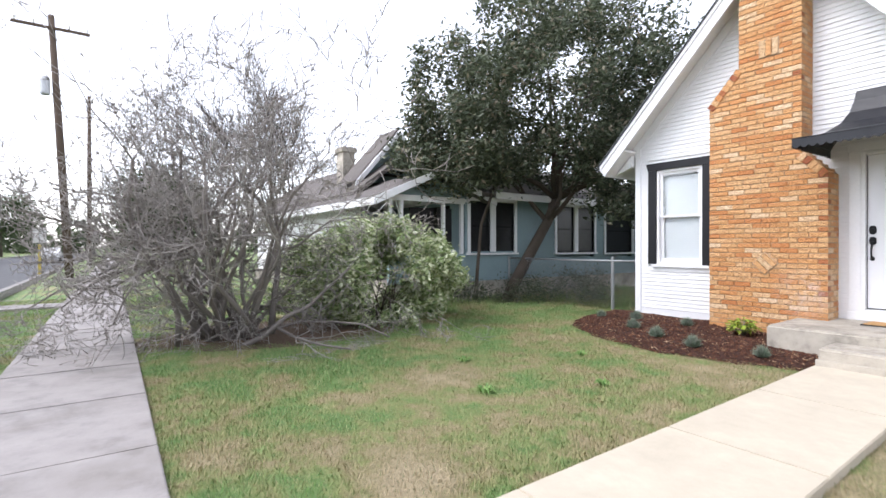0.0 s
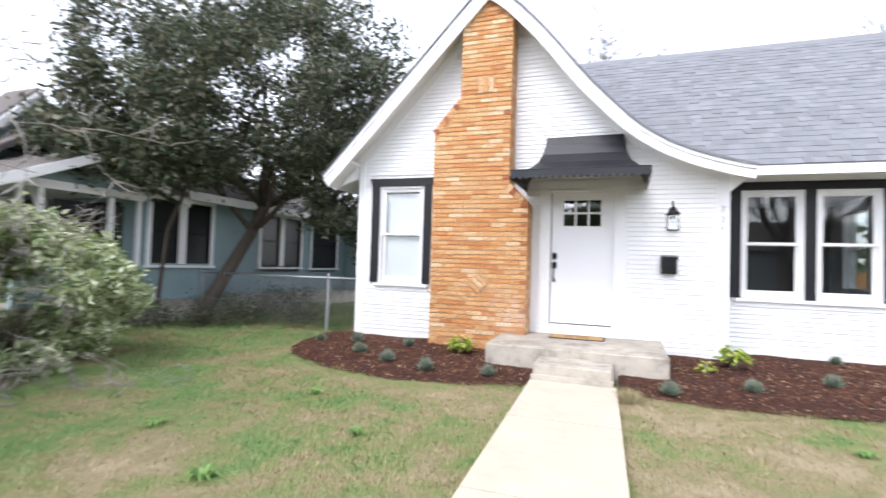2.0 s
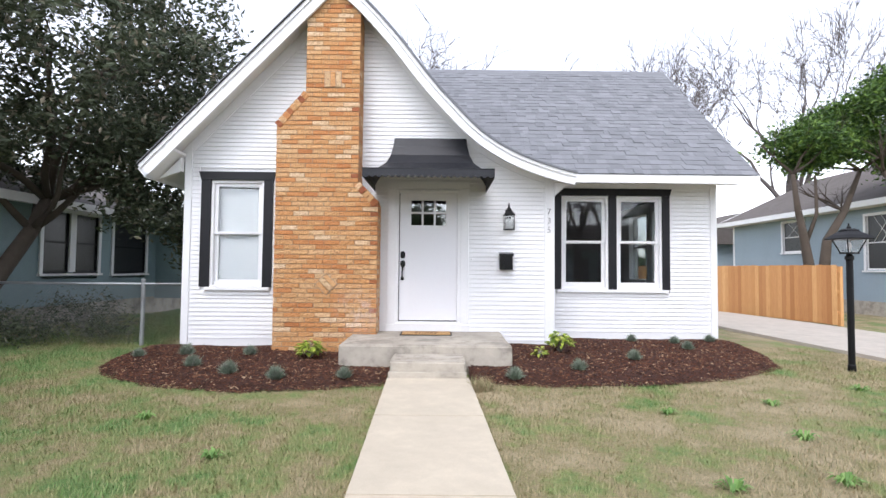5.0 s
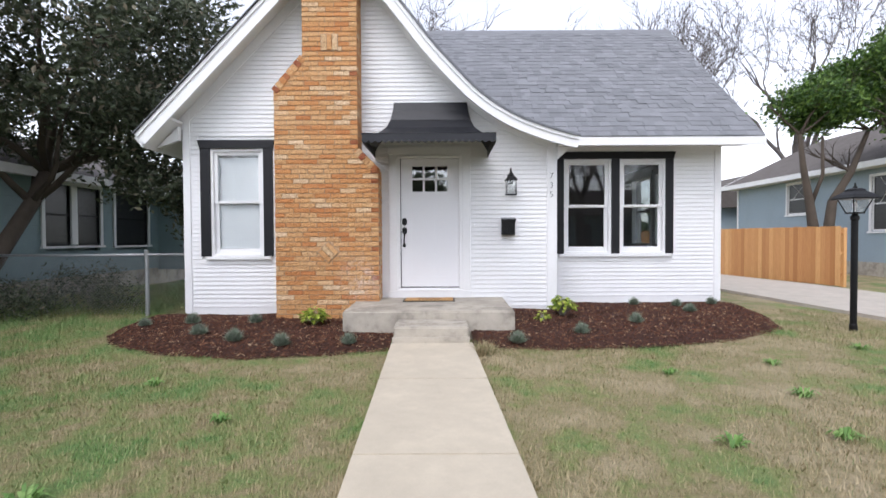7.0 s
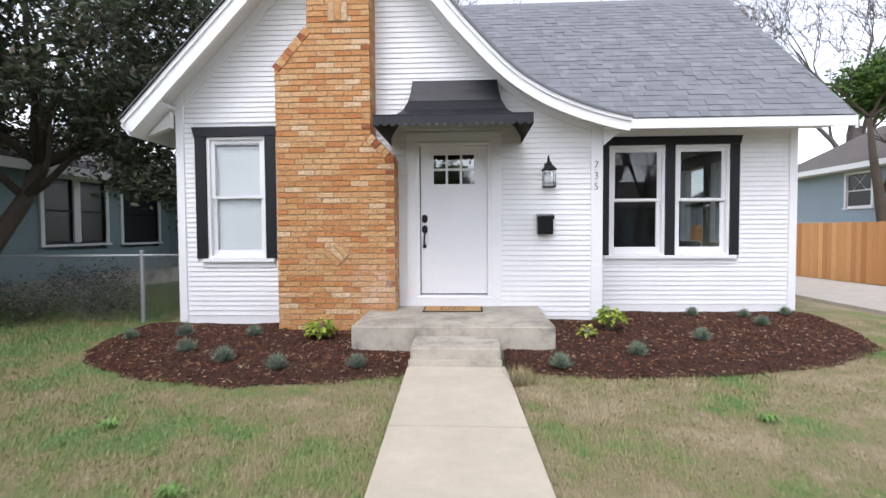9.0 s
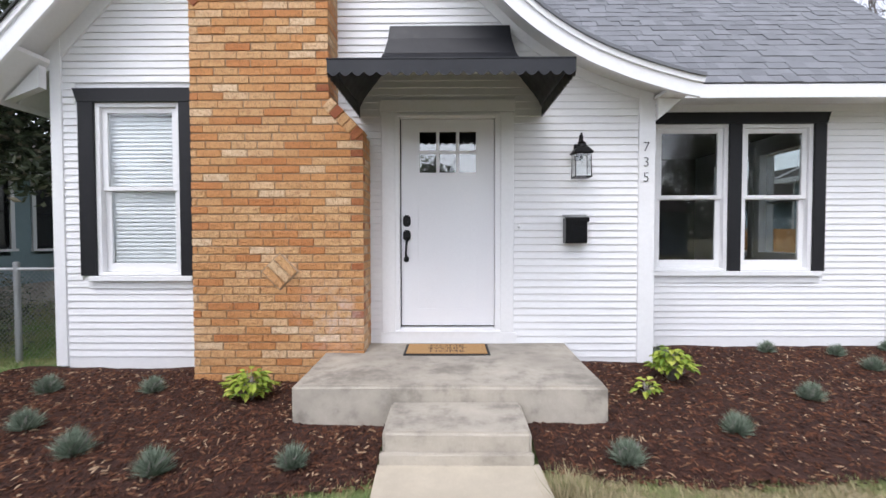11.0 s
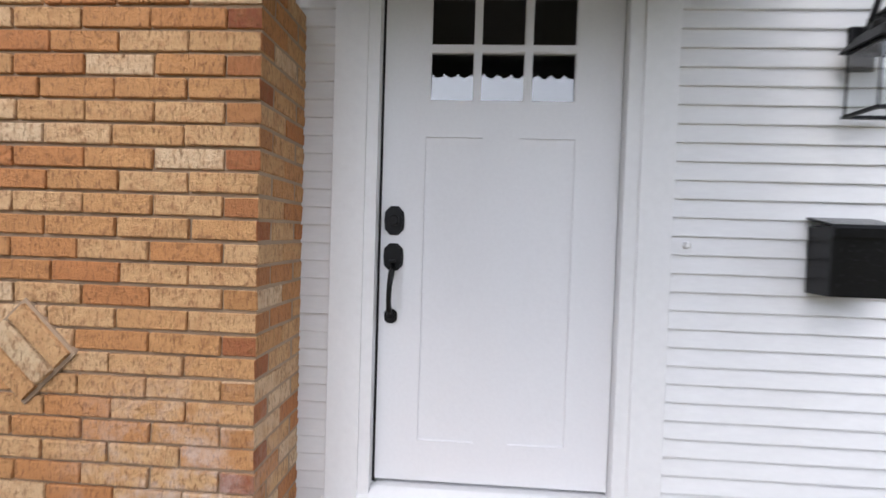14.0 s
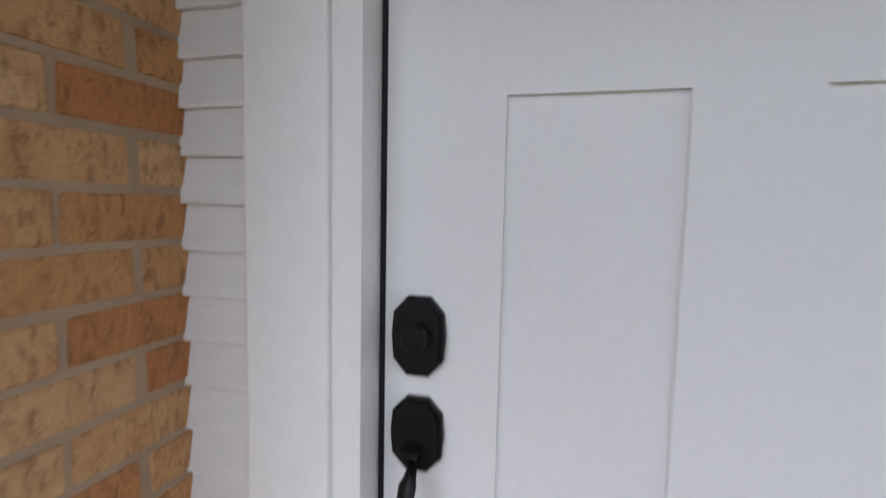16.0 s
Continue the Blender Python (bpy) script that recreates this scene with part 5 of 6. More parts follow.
# ---- cedar fence by the driveway ----
def cedar_fence():
    ax, ay, bx, by = 9.30, 13.35, 7.49, 24.5
    L = math.hypot(bx - ax, by - ay)
    a = tagged(empty("wooden_fence"), "new orange cedar picket fence beside the driveway", "fence")
    rng = random.Random(9)
    me = mesh_of("picket", boxes((0, 0.138, 0, 0.018, 0, 1.0), bevel=0.002), M["cedar"])
    ang = math.degrees(math.atan2(by - ay, bx - ax))
    n = int(L / 0.142)
    for i in range(n):
        t = i * 0.142 / L
        ob = part("picket", me, None, a)
        ob.matrix_basis = pose(ax + (bx - ax) * t, ay + (by - ay) * t, 0.08, 0, 0, ang) @ pose(0, 0.002 * (i % 2), 0) @ Matrix.Diagonal((1, 1, 1.56 + rng.uniform(-0.008, 0.008), 1))
    for z in (0.35, 0.9, 1.42):
        ob = part("rail", boxes((0, L, -0.045, -0.004, z, z + 0.085)), M["cedar"], a)
        ob.matrix_basis = pose(ax, ay, 0, 0, 0, ang)
    for k in range(6):
        ob = part("post", boxes((k * L / 5.001 - 0.045, k * L / 5.001 + 0.045, -0.135, -0.046, 0.0, 1.6)), M["cedar"], a)
        ob.matrix_basis = pose(ax, ay, 0, 0, 0, ang)


cedar_fence()


# ---- neighbouring houses ----
def lap_wall(name, x0, x1, y0, y1, z0, z1, axis, face, holes, material, house_ob, label, expo=0.19):
    """A wall of overlapping boards along x or y; face is -1 or 1, the side that carries the boards."""
    bm = bmesh.new()
    u0, u1 = (y0, y1) if axis == "y" else (x0, x1)
    z = z0
    while z < z1 - 0.01:
        ztop = min(z1, z + expo)
        use = [(h[0], h[1]) for h in holes if h[2] < ztop - 0.02 and h[3] > z + 0.02]
        for p, q in clear_spans(u0, u1, use):
            off = 0.02
            if axis == "y":
                xo = x1 if face > 0 else x0
                xi = x0 if face > 0 else x1
                pts = [(xi, z), (xo + face * off, z), (xo + face * 0.004, ztop), (xi, ztop)]
                sub = prism([(b, c) for b, c in pts], "y", p, q)
            else:
                yo = y1 if face > 0 else y0
                yi = y0 if face > 0 else y1
                sub = prism([(yi, z), (yo + face * off, z), (yo + face * 0.004, ztop), (yi, ztop)], "x", p, q)
            me = bpy.data.meshes.new("tmp")
            sub.to_mesh(me)
            sub.free()
            bm.from_mesh(me)
            bpy.data.meshes.remove(me)
        z += expo
    return tagged(part(name, bm, material, house_ob, label), kind="stuff")


def far_window(parent, axis, at, face, u0, u1, z0, z1, label, double=False, mesh_screen=False):
    """A framed window on a neighbour's wall; axis is the wall's run."""
    def b(ua, ub, d0, d1, za, zb):
        d0, d1 = at + face * d0, at + face * d1
        return (min(d0, d1), max(d0, d1), ua, ub, za, zb) if axis == "y" else (ua, ub, min(d0, d1), max(d0, d1), za, zb)

    rows = [b(u0 - 0.09, u0, -0.05, 0.045, z0 - 0.03, z1 + 0.09), b(u1, u1 + 0.09, -0.05, 0.045, z0 - 0.03, z1 + 0.09), b(u0, u1, -0.05, 0.045, z1, z1 + 0.09)]
    m = (u0 + u1) / 2
    if double:
        rows.append(b(m - 0.09, m + 0.09, -0.05, 0.04, z0, z1))
    w = part("window", boxes(*rows), M["trim"], parent, label)
    part("sill", boxes(b(u0 - 0.12, u1 + 0.12, -0.05, 0.08, z0 - 0.08, z0 - 0.03)), M["trim"], w)
    zm = (z0 + z1) / 2
    for p, q in (((u0, m - 0.09), (m + 0.09, u1)) if double else ((u0, u1),)):
        part("sash", boxes(b(p, p + 0.04, -0.04, 0.0, z0, z1), b(q - 0.04, q, -0.04, 0.0, z0, z1), b(p + 0.04, q - 0.04, -0.04, 0.0, zm - 0.02, zm + 0.02), b(p + 0.04, q - 0.04, -0.04, 0.0, z0 - 0.03, z0 + 0.04)), M["black"] if mesh_screen else M["trim"], w)
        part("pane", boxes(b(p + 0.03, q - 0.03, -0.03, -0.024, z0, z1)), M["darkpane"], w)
    return w


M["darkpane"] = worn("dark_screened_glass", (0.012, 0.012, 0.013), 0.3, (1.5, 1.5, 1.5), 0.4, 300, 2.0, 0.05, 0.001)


def teal_house():
    nb = tagged(empty("neighbour_house"), "pale teal clapboard bungalow with dark roof and porch", "house")
    X, Y0, Y1 = -9.5, 5.3, 19.0
    wins = [(7.85, 9.38, 1.30, 2.62, True), (11.08, 12.78, 1.28, 2.62, True), (13.36, 14.75, 1.26, 2.6, False)]
    holes = [(w[0], w[1], w[2], w[3]) for w in wins]
    lap_wall("wall", X - 0.12, X, 7.7, Y1, 0.55, 2.95, "y", 1, holes, M["teal"], nb, "pale teal lap siding")
    part("foundation", boxes((-20.8, X - 0.03, 7.7, Y1, 0.0, 0.56)), M["stoop"], nb, "grey foundation skirt")
    for w in wins:
        far_window(nb, "y", X, 1, w[0], w[1], w[2], w[3], "white-framed window with dark screens", w[4], True)
    part("wall_core", boxes((-20.7, X - 0.16, 7.75, Y1, 0.5, 2.9)), M["teal"], nb)
    # side annex in lighter teal at the back
    lap_wall("wall", X, -7.6, 15.3, 15.42, 0.5, 2.7, "x", -1, [], M["teal"], nb, "pale teal rear annex siding")
    part("annex_roof", prism([(15.0, 2.72), (19, 4.0), (19, 2.72)], "x", X, -7.3), M["oldroof"], nb)
    part("corner_board", boxes((-7.62, -7.5, 15.25, 15.4, 0.5, 2.7)), M["trim"], nb)
    # porch at the street end, with a cross gable towards the side yard
    gx = X + 0.4
    part("porch_floor", boxes((-20.8, X, 5.4, 7.7, 0.1, 0.55)), M["stoop"], nb)
    lap_wall("porch_wall", X - 0.1, X, 5.5, 7.7, 0.55, 1.25, "y", 1, [], M["teal"], nb, "low teal porch wall")
    lap_wall("porch_wall", -20.7, X - 0.1, 7.6, 7.7, 0.55, 2.8, "x", -1, [], M["teal"], nb, "teal porch back wall")
    lap_wall("front_wall", -20.7, -11.2, 5.5, 5.6, 0.55, 2.5, "x", -1, [], M["paint"], nb, "white front wall under the eave")
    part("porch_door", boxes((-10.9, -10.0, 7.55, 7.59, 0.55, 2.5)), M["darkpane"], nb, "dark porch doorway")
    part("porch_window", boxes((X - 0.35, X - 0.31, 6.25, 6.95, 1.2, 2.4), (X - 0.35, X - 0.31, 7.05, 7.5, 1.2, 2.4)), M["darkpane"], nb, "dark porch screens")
    for y in (5.55, 5.85, 7.05, 7.62):
        part("porch_post", boxes((X - 0.09, X - 0.01, y - 0.04, y + 0.04, 0.55, 2.56)), M["trim"], nb)
    for k in range(4):
        part("trellis_bar", tubes("trellis_bar", [[(X - 0.04, 5.58 + k * 0.07, 1.3 + 0.3 * k, 0.011), (X - 0.04, 5.82 - k * 0.04, 1.6 + 0.3 * k, 0.011)]], M["trim"], 5), M["trim"], nb)
    part("porch_beam", boxes((X - 0.12, X + 0.01, 5.45, 7.75, 2.52, 2.66)), M["trim"], nb)
    part("porch_ceiling", boxes((-20.7, X - 0.1, 5.5, 7.7, 2.6, 2.64)), M["soffit"], nb)
    part("porch_gable", prism([(5.45, 2.66), (8.0, 2.66), (6.65, 3.16)], "x", X - 0.1, X - 0.02), M["teal"], nb, "teal porch gable")
    part("porch_roof", prism([(5.0, 2.44), (6.65, 3.18), (8.35, 2.56), (8.35, 2.64), (6.65, 3.27), (4.95, 2.52)], "x", -21.2, gx), M["oldroof"], nb, "dark weathered porch roof")
    part("barge_board", prism([(4.98, 2.38), (6.65, 3.13), (8.4, 2.48), (8.4, 2.63), (6.65, 3.285), (4.92, 2.53)], "x", gx - 0.005, gx + 0.035), M["trim"], nb, "white barge board")
    part("eave_fascia", boxes((-21.2, gx, 4.92, 4.96, 2.36, 2.53)), M["trim"], nb, "white eave fascia")
    # main roof, ridge along the street, with a louvred gable end
    part("roof", prism([(5.6, 2.9), (7.4, 4.22), (12, 2.9), (12, 2.8), (7.4, 4.1), (5.6, 2.75)], "x", -21.2, -11.6), M["oldroof"], nb, "dark weathered shingle roof")
    part("roof", prism([(X + 0.5, 2.78), (-14.0, 4.5), (-20, 2.9), (-20, 2.8), (-14.0, 4.4), (X + 0.5, 2.68)], "y", 7.9, 19.6), M["oldroof"], nb, "dark weathered shingle roof")
    part("eave_fascia", boxes((X + 0.5, X + 0.54, 8.3, 19.6, 2.64, 2.82)), M["soffit"], nb)
    part("soffit", boxes((X - 0.1, X + 0.5, 8.2, 19.5, 2.70, 2.73)), M["soffit"], nb)
    part("upper_gable", prism([(6.2, 3.3), (8.4, 3.3), (7.3, 4.62)], "x", -12.6, -12.4), M["teal"], nb, "teal louvred gable")
    for k in range(6):
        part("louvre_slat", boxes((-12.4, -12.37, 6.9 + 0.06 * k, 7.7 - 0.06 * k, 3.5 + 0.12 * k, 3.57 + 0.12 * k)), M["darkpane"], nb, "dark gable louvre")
    part("upper_barge", prism([(5.9, 3.25), (7.3, 4.85), (8.7, 3.25), (8.7, 3.08), (7.3, 4.66), (5.9, 3.08)], "x", -12.16, -12.08), M["trim"], nb)
    part("upper_roof", prism([(5.85, 3.26), (7.3, 4.92), (8.75, 3.26), (7.3, 4.8)], "x", -13.3, -12.17), M["oldroof"], nb)
    part("chimney", boxes((-14.5, -14.0, 6.35, 6.75, 2.8, 4.55), (-14.55, -13.95, 6.3, 6.8, 4.42, 4.57)), M["stoop"], nb, "grey stuccoed chimney")


teal_house()


def blue_house():
    nb = tagged(empty("neighbour_house"), "pale blue clapboard house behind the cedar fence", "house")
    X, Y0, Y1 = 13.0, 13.0, 24.0
    wins = [(19.5, 20.65, 2.25, 3.42), (15.0, 16.7, 1.55, 3.3)]
    lap_wall("wall", X, X + 0.15, Y0, Y1, 0.5, 3.75, "y", -1, [w for w in wins], M["skyblue"], nb, "pale blue lap siding", 0.13)
    part("wall_core", boxes((X + 0.2, X + 8, Y0, Y1, 0.1, 3.7)), M["skyblue"], nb)
    part("foundation", boxes((X - 0.02, X + 0.19, Y0, Y1, 0.0, 0.52)), M["stoop"], nb, "grey foundation skirt")
    for w in wins:
        win = far_window(nb, "y", X, -1, *w, "white-framed window with diamond panes")
        zm = (w[2] + w[3]) / 2
        paths = []
        for k in range(-3, 4):
            for s in (-1, 1):
                c = (w[0] + w[1]) / 2 + k * 0.28
                pa, pb = (c - s * 0.3, zm + 0.03), (c + s * 0.3, w[3] - 0.03)
                if min(pa[0], pb[0]) > w[0] and max(pa[0], pb[0]) < w[1]:
                    paths.append([(X + 0.015, pa[0], pa[1], 0.009), (X + 0.015, pb[0], pb[1], 0.009)])
        part("glazing_bar", tubes("glazing_bar", paths, M["trim"], 4), M["trim"], win)
    part("roof", prism([(X - 0.6, 3.72), (X + 4, 5.9), (X + 8.6, 3.72), (X + 8.6, 3.6), (X - 0.6, 3.6)], "y", Y0 - 0.5, Y1 + 0.4), M["oldroof"], nb, "dark weathered shingle roof")
    part("eave_fascia", boxes((X - 0.64, X - 0.6, Y0 - 0.5, Y1 + 0.4, 3.55, 3.74)), M["trim"], nb, "white eave fascia")
    part("eave_soffit", boxes((X - 0.6, X, Y0 - 0.4, Y1 + 0.3, 3.56, 3.6)), M["soffit"], nb)
    part("corner_board", boxes((X - 0.03, X + 0.1, Y1, Y1 + 0.1, 0.5, 3.6)), M["trim"], nb)
    gar = tagged(empty("garage"), "small pale blue garage with low dark roof", "garage")
    part("wall", boxes((12.0, 18.0, 27.0, 32.0, 0.0, 3.0)), M["skyblue"], gar, "pale blue wall")
    part("roof", prism([(11.5, 2.9), (15, 4.6), (18.5, 2.9)], "y", 26.5, 32.5), M["oldroof"], gar, "dark low roof")
    part("fascia", prism([(11.45, 2.75), (15, 4.45), (18.55, 2.75), (18.55, 2.93), (15, 4.63), (11.45, 2.93)], "y", 26.44, 26.5), M["trim"], gar)


blue_house()


# ---- trees and shrubs ----
def crown_points(rng, centre, radii, n, hollow=0.55, gap=0.12, freq=0.8, low=-1.0):
    """Cluster centres in an uneven, gappy crown."""
    out = []
    while len(out) < n:
        d = Vector((rng.gauss(0, 1), rng.gauss(0, 1), rng.gauss(0, 1))).normalized()
        r = hollow + (1 - hollow) * rng.random() ** 0.6
        q = d * r
        if q.z < low:
            continue
        lump = 1.0 + 0.28 * noise.noise(d * 2.3 + Vector(centre))
        p = Vector((centre[0] + q.x * radii[0] * lump, centre[1] + q.y * radii[1] * lump, centre[2] + q.z * radii[2] * lump))
        if noise.noise(p * freq) < gap - 0.25:
            continue
        out.append(tuple(p))
    return out


def tree(name, label, trunk_paths, leaf_me, bark, category="tree"):
    a = tagged(empty(name), label, category)
    part("trunk", tubes("trunk", trunk_paths, bark, 7), None, a)
    part("crown", leaf_me, None, a)
    return a


def evergreen():
    rng = random.Random(21)
    base = [(-8.85, 8.55, 0.0, 0.20), (-8.85, 8.75, 0.45, 0.16), (-8.82, 9.35, 1.30, 0.145), (-8.8, 9.95, 2.1, 0.135), (-8.75, 10.25, 2.7, 0.13)]
    paths = [base]
    pts = crown_points(rng, (-8.9, 10.0, 5.4), (3.5, 3.6, 2.6), 980, 0.45, 0.31, 1.0, -0.9)
    pts += crown_points(rng, (-9.1, 7.1, 3.9), (1.3, 1.5, 1.15), 230, 0.3, 0.15, 1.1)
    pts += crown_points(rng, (-6.8, 10.6, 3.4), (1.7, 1.2, 1.2), 170, 0.3, 0.15, 1.1)
    pts += crown_points(rng, (-6.05, 11.2, 2.2), (0.6, 0.7, 1.2), 90, 0.2, 0.1, 1.3)
    for k in range(11):
        t = pts[rng.randrange(len(pts))]
        s = Vector(base[rng.choice((3, 4, 4))][:3])
        d = (Vector(t) - s)
        paths += grow(rng, s, d + Vector((0, 0, 1.6)), d.length * 0.75, 0.075, 2, 0.6, 3, 0.55, 0.2, 0.05, 0.55)
    paths.append([(-9.1, 7.7, 0.0, 0.05), (-9.05, 7.75, 1.0, 0.042), (-9.1, 7.9, 2.0, 0.038), (-8.9, 8.3, 3.2, 0.03)])
    tree("evergreen_tree", "dark evergreen tree leaning beside the teal house", paths, leaves("crown", pts, 50, 0.145, M["evergreen"], 0.165, 0.42, 4, 0.25), M["bark"])


evergreen()


def citrus():
    rng = random.Random(33)
    pts = crown_points(rng, (10.1, 15.5, 5.2), (1.25, 1.0, 0.55), 210, 0.2, 0.1, 1.1) + crown_points(rng, (11.0, 15.9, 5.85), (0.85, 0.9, 0.42), 90, 0.2, 0.1, 1.1)
    pts += crown_points(rng, (12.5, 15.3, 6.2), (1.4, 1.4, 1.3), 300, 0.35, 0.22, 1.1) + crown_points(rng, (13.1, 14.7, 4.6), (1.2, 1.2, 0.9), 190, 0.3, 0.18, 1.1)
    b1 = [(10.25, 15.5, 0.0, 0.17), (10.2, 15.5, 1.6, 0.15), (10.05, 15.5, 2.5, 0.12), (9.8, 15.4, 3.4, 0.09), (9.6, 15.3, 4.4, 0.06)]
    b2 = [(10.55, 15.5, 0.0, 0.16), (10.65, 15.5, 1.6, 0.15), (10.75, 15.5, 2.4, 0.13), (11.3, 15.5, 3.3, 0.10), (11.9, 15.6, 4.6, 0.06)]
    b3 = [(13.4, 14.4, 0.0, 0.2), (13.1, 14.3, 2.2, 0.16), (12.5, 14.5, 3.4, 0.12), (11.9, 14.8, 4.4, 0.08)]
    paths = [b1, b2, b3, [(10.1, 15.5, 2.3, 0.07), (10.3, 15.3, 3.2, 0.05), (10.2, 15.2, 4.3, 0.04)]]
    for s in (b1[-1], b2[-1], b2[-2], b3[-1]):
        for _ in range(4):
            paths += grow(rng, s[:3], (rng.uniform(-1, 1), rng.uniform(-1, 1), 0.5), 1.3, 0.045, 2, 0.6, 3, 0.6, 0.2, 0.05, 0.6)
    tree("green_tree", "bright green leafy tree behind the cedar fence", paths, leaves("crown", pts, 46, 0.15, M["citrus"], 0.18, 0.45, 6, 0.1), M["bark"])


citrus()


def variegated_shrub():
    rng = random.Random(41)
    pts = [p for p in crown_points(rng, (-7.75, 4.3, 0.92), (1.4, 1.6, 0.95), 560, 0.78, 0.10, 1.6, -0.97)]
    pts += crown_points(rng, (-8.9, 3.6, 0.85), (0.9, 0.9, 0.8), 170, 0.6, 0.05, 1.3)
    stems = []
    for _ in range(16):
        stems += grow(rng, (-7.8 + rng.uniform(-0.3, 0.3), 4.3 + rng.uniform(-0.3, 0.3), 0.0), (rng.uniform(-1, 1), rng.uniform(-1, 1), 0.9), 0.9, 0.02, 1, 0.6, 3, 0.6)
    a = tagged(empty("variegated_shrub"), "rounded cream and green variegated shrub on the lawn", "shrub")
    part("stems", tubes("stems", stems, M["bark"], 5), None, a)
    part("foliage", leaves("foliage", pts, 54, 0.115, M["varieg"], 0.085, 0.44, 8, 0.0), None, a)


variegated_shrub()


def bare_shrub():
    """Gnarled limbs from one crown of roots: uprights, long arms over the sidewalk, and arms that sag with hanging twigs."""
    rng = random.Random(52)
    limbs, high = [], []
    for k in range(17):
        an, e = rng.uniform(0, 2 * math.pi), rng.uniform(0.85, 1.4)
        limbs.append(((math.cos(an) * math.cos(e), math.sin(an) * math.cos(e), math.sin(e)), rng.uniform(2.3, 3.1), rng.uniform(0.032, 0.06), 0.06))
    for k in range(10):
        limbs.append(((rng.uniform(-0.7, 0.5), -1.0, rng.uniform(1.2, 2.0)), rng.uniform(1.9, 2.6), rng.uniform(0.028, 0.045), 0.06))
    for k in range(6):
        limbs.append(((rng.uniform(-0.3, 0.3), 1.0, rng.uniform(0.45, 1.3)), rng.uniform(1.9, 2.5), rng.uniform(0.028, 0.048), -0.10))
    for k in range(18):
        an = rng.uniform(0, 2 * math.pi)
        limbs.append(((math.cos(an), math.sin(an), rng.uniform(0.8, 1.6)), rng.uniform(0.9, 1.4), rng.uniform(0.013, 0.02), -0.12))
    # arms that leave the trunks well above the ground, most of them over the sidewalk
    for k in range(13):
        high.append(((-7.35 + rng.gauss(0, 0.3), 1.25 + rng.gauss(0, 0.3), rng.uniform(0.9, 2.0)), (rng.uniform(-0.7, 0.7), -1.0, rng.uniform(0.0, 0.55)), rng.uniform(1.5, 2.1), 0.026, 0.02))
    for k in range(5):
        an = rng.uniform(-0.4, 2.2)
        high.append(((-7.2 + rng.gauss(0, 0.3), 1.9 + rng.gauss(0, 0.3), rng.uniform(0.9, 1.9)), (math.cos(an), math.sin(an), rng.uniform(0.0, 0.6)), rng.uniform(1.2, 1.7), 0.020, -0.05))
    a = tagged(empty("bare_shrub"), "large leafless tangled grey shrub beside the sidewalk", "shrub")
    twigs = []
    roots = [((-7.35 + rng.gauss(0, 0.26), 1.6 + rng.gauss(0, 0.26), 0.02), *q) for q in limbs]
    for s, d, length, radius, lift in roots + high:
        paths = grow(rng, s, d, length, radius, 4 if length > 1.7 else 3, 1.0, 4, 0.53, 0.44, lift, 0.58, None, 0.0058)
        part("stem", tubes("stem", paths[:1], M["stem"], 7), None, a)
        twigs += paths[1:]
    twigs = [[(*q[:2], max(q[2], 0.07), q[3]) for q in p] for p in twigs]
    tagged(part("twig_tangle", tubes("twig_tangle", twigs, M["twig"], 3), None, a, "thin pale crooked twigs"), kind="stuff")


bare_shrub()


def bare_tree(x, y, h, seed, spread=0.45, kids=4, depth=4, r=0.16, material="fartwig", label="tall leafless winter tree"):
    rng = random.Random(seed)
    trunk, d = limb(rng, (x, y, 0.0), (rng.uniform(-0.1, 0.1), 0, 1), h * 0.35, r, 0.12, 5, 0.02, 0.75)
    paths = [trunk]
    for k in range(kids + 2):
        s = trunk[rng.randint(3, 5)]
        paths += grow(rng, s[:3], (rng.uniform(-0.75, 0.75), rng.uniform(-0.75, 0.75), 1.0), h * 0.30, s[3] * 0.6, depth, spread, kids, 0.64, 0.30, 0.04, 0.60, None, 0.013)
    a = tagged(empty("bare_tree"), label, "tree", "bare trees")
    part("trunk", tubes("trunk", paths[:1], M[material], 8), None, a)
    part("branch_work", tubes("branch_work", paths[1:], M[material], 4), None, a)


bare_tree(-25.5, 7.9, 11.5, 61, 0.5, 5, 3, 0.12, label="leafless pale tree beyond the neighbouring porch")
bare_tree(-23.2, 5.4, 10.5, 68, 0.5, 5, 3, 0.12, label="leafless pale tree beyond the neighbouring porch")
bare_tree(-24.6, 6.6, 11, 62, 0.5, 5, 3, 0.1, label="leafless pale tree beyond the neighbouring porch")
bare_tree(13.5, 29, 17.5, 63, 0.6, 4, 4, 0.26)
bare_tree(18.5, 27, 19, 64, 0.6, 4, 4, 0.3)
bare_tree(10.2, 30, 15.5, 65, 0.6, 4, 4, 0.24)
bare_tree(-1.9, 24, 14.2, 166, 0.85, 5, 3, 0.2, label="leafless tree rising behind the roof")
bare_tree(23, 22, 16, 67, 0.6, 4, 4, 0.26)
bare_tree(7.6, -13.0, 11, 69, 0.5, 4, 3, 0.3, label="leafless tree across the street")
bare_tree(9.4, -14.5, 12, 70, 0.5, 4, 3, 0.26, label="leafless tree across the street")


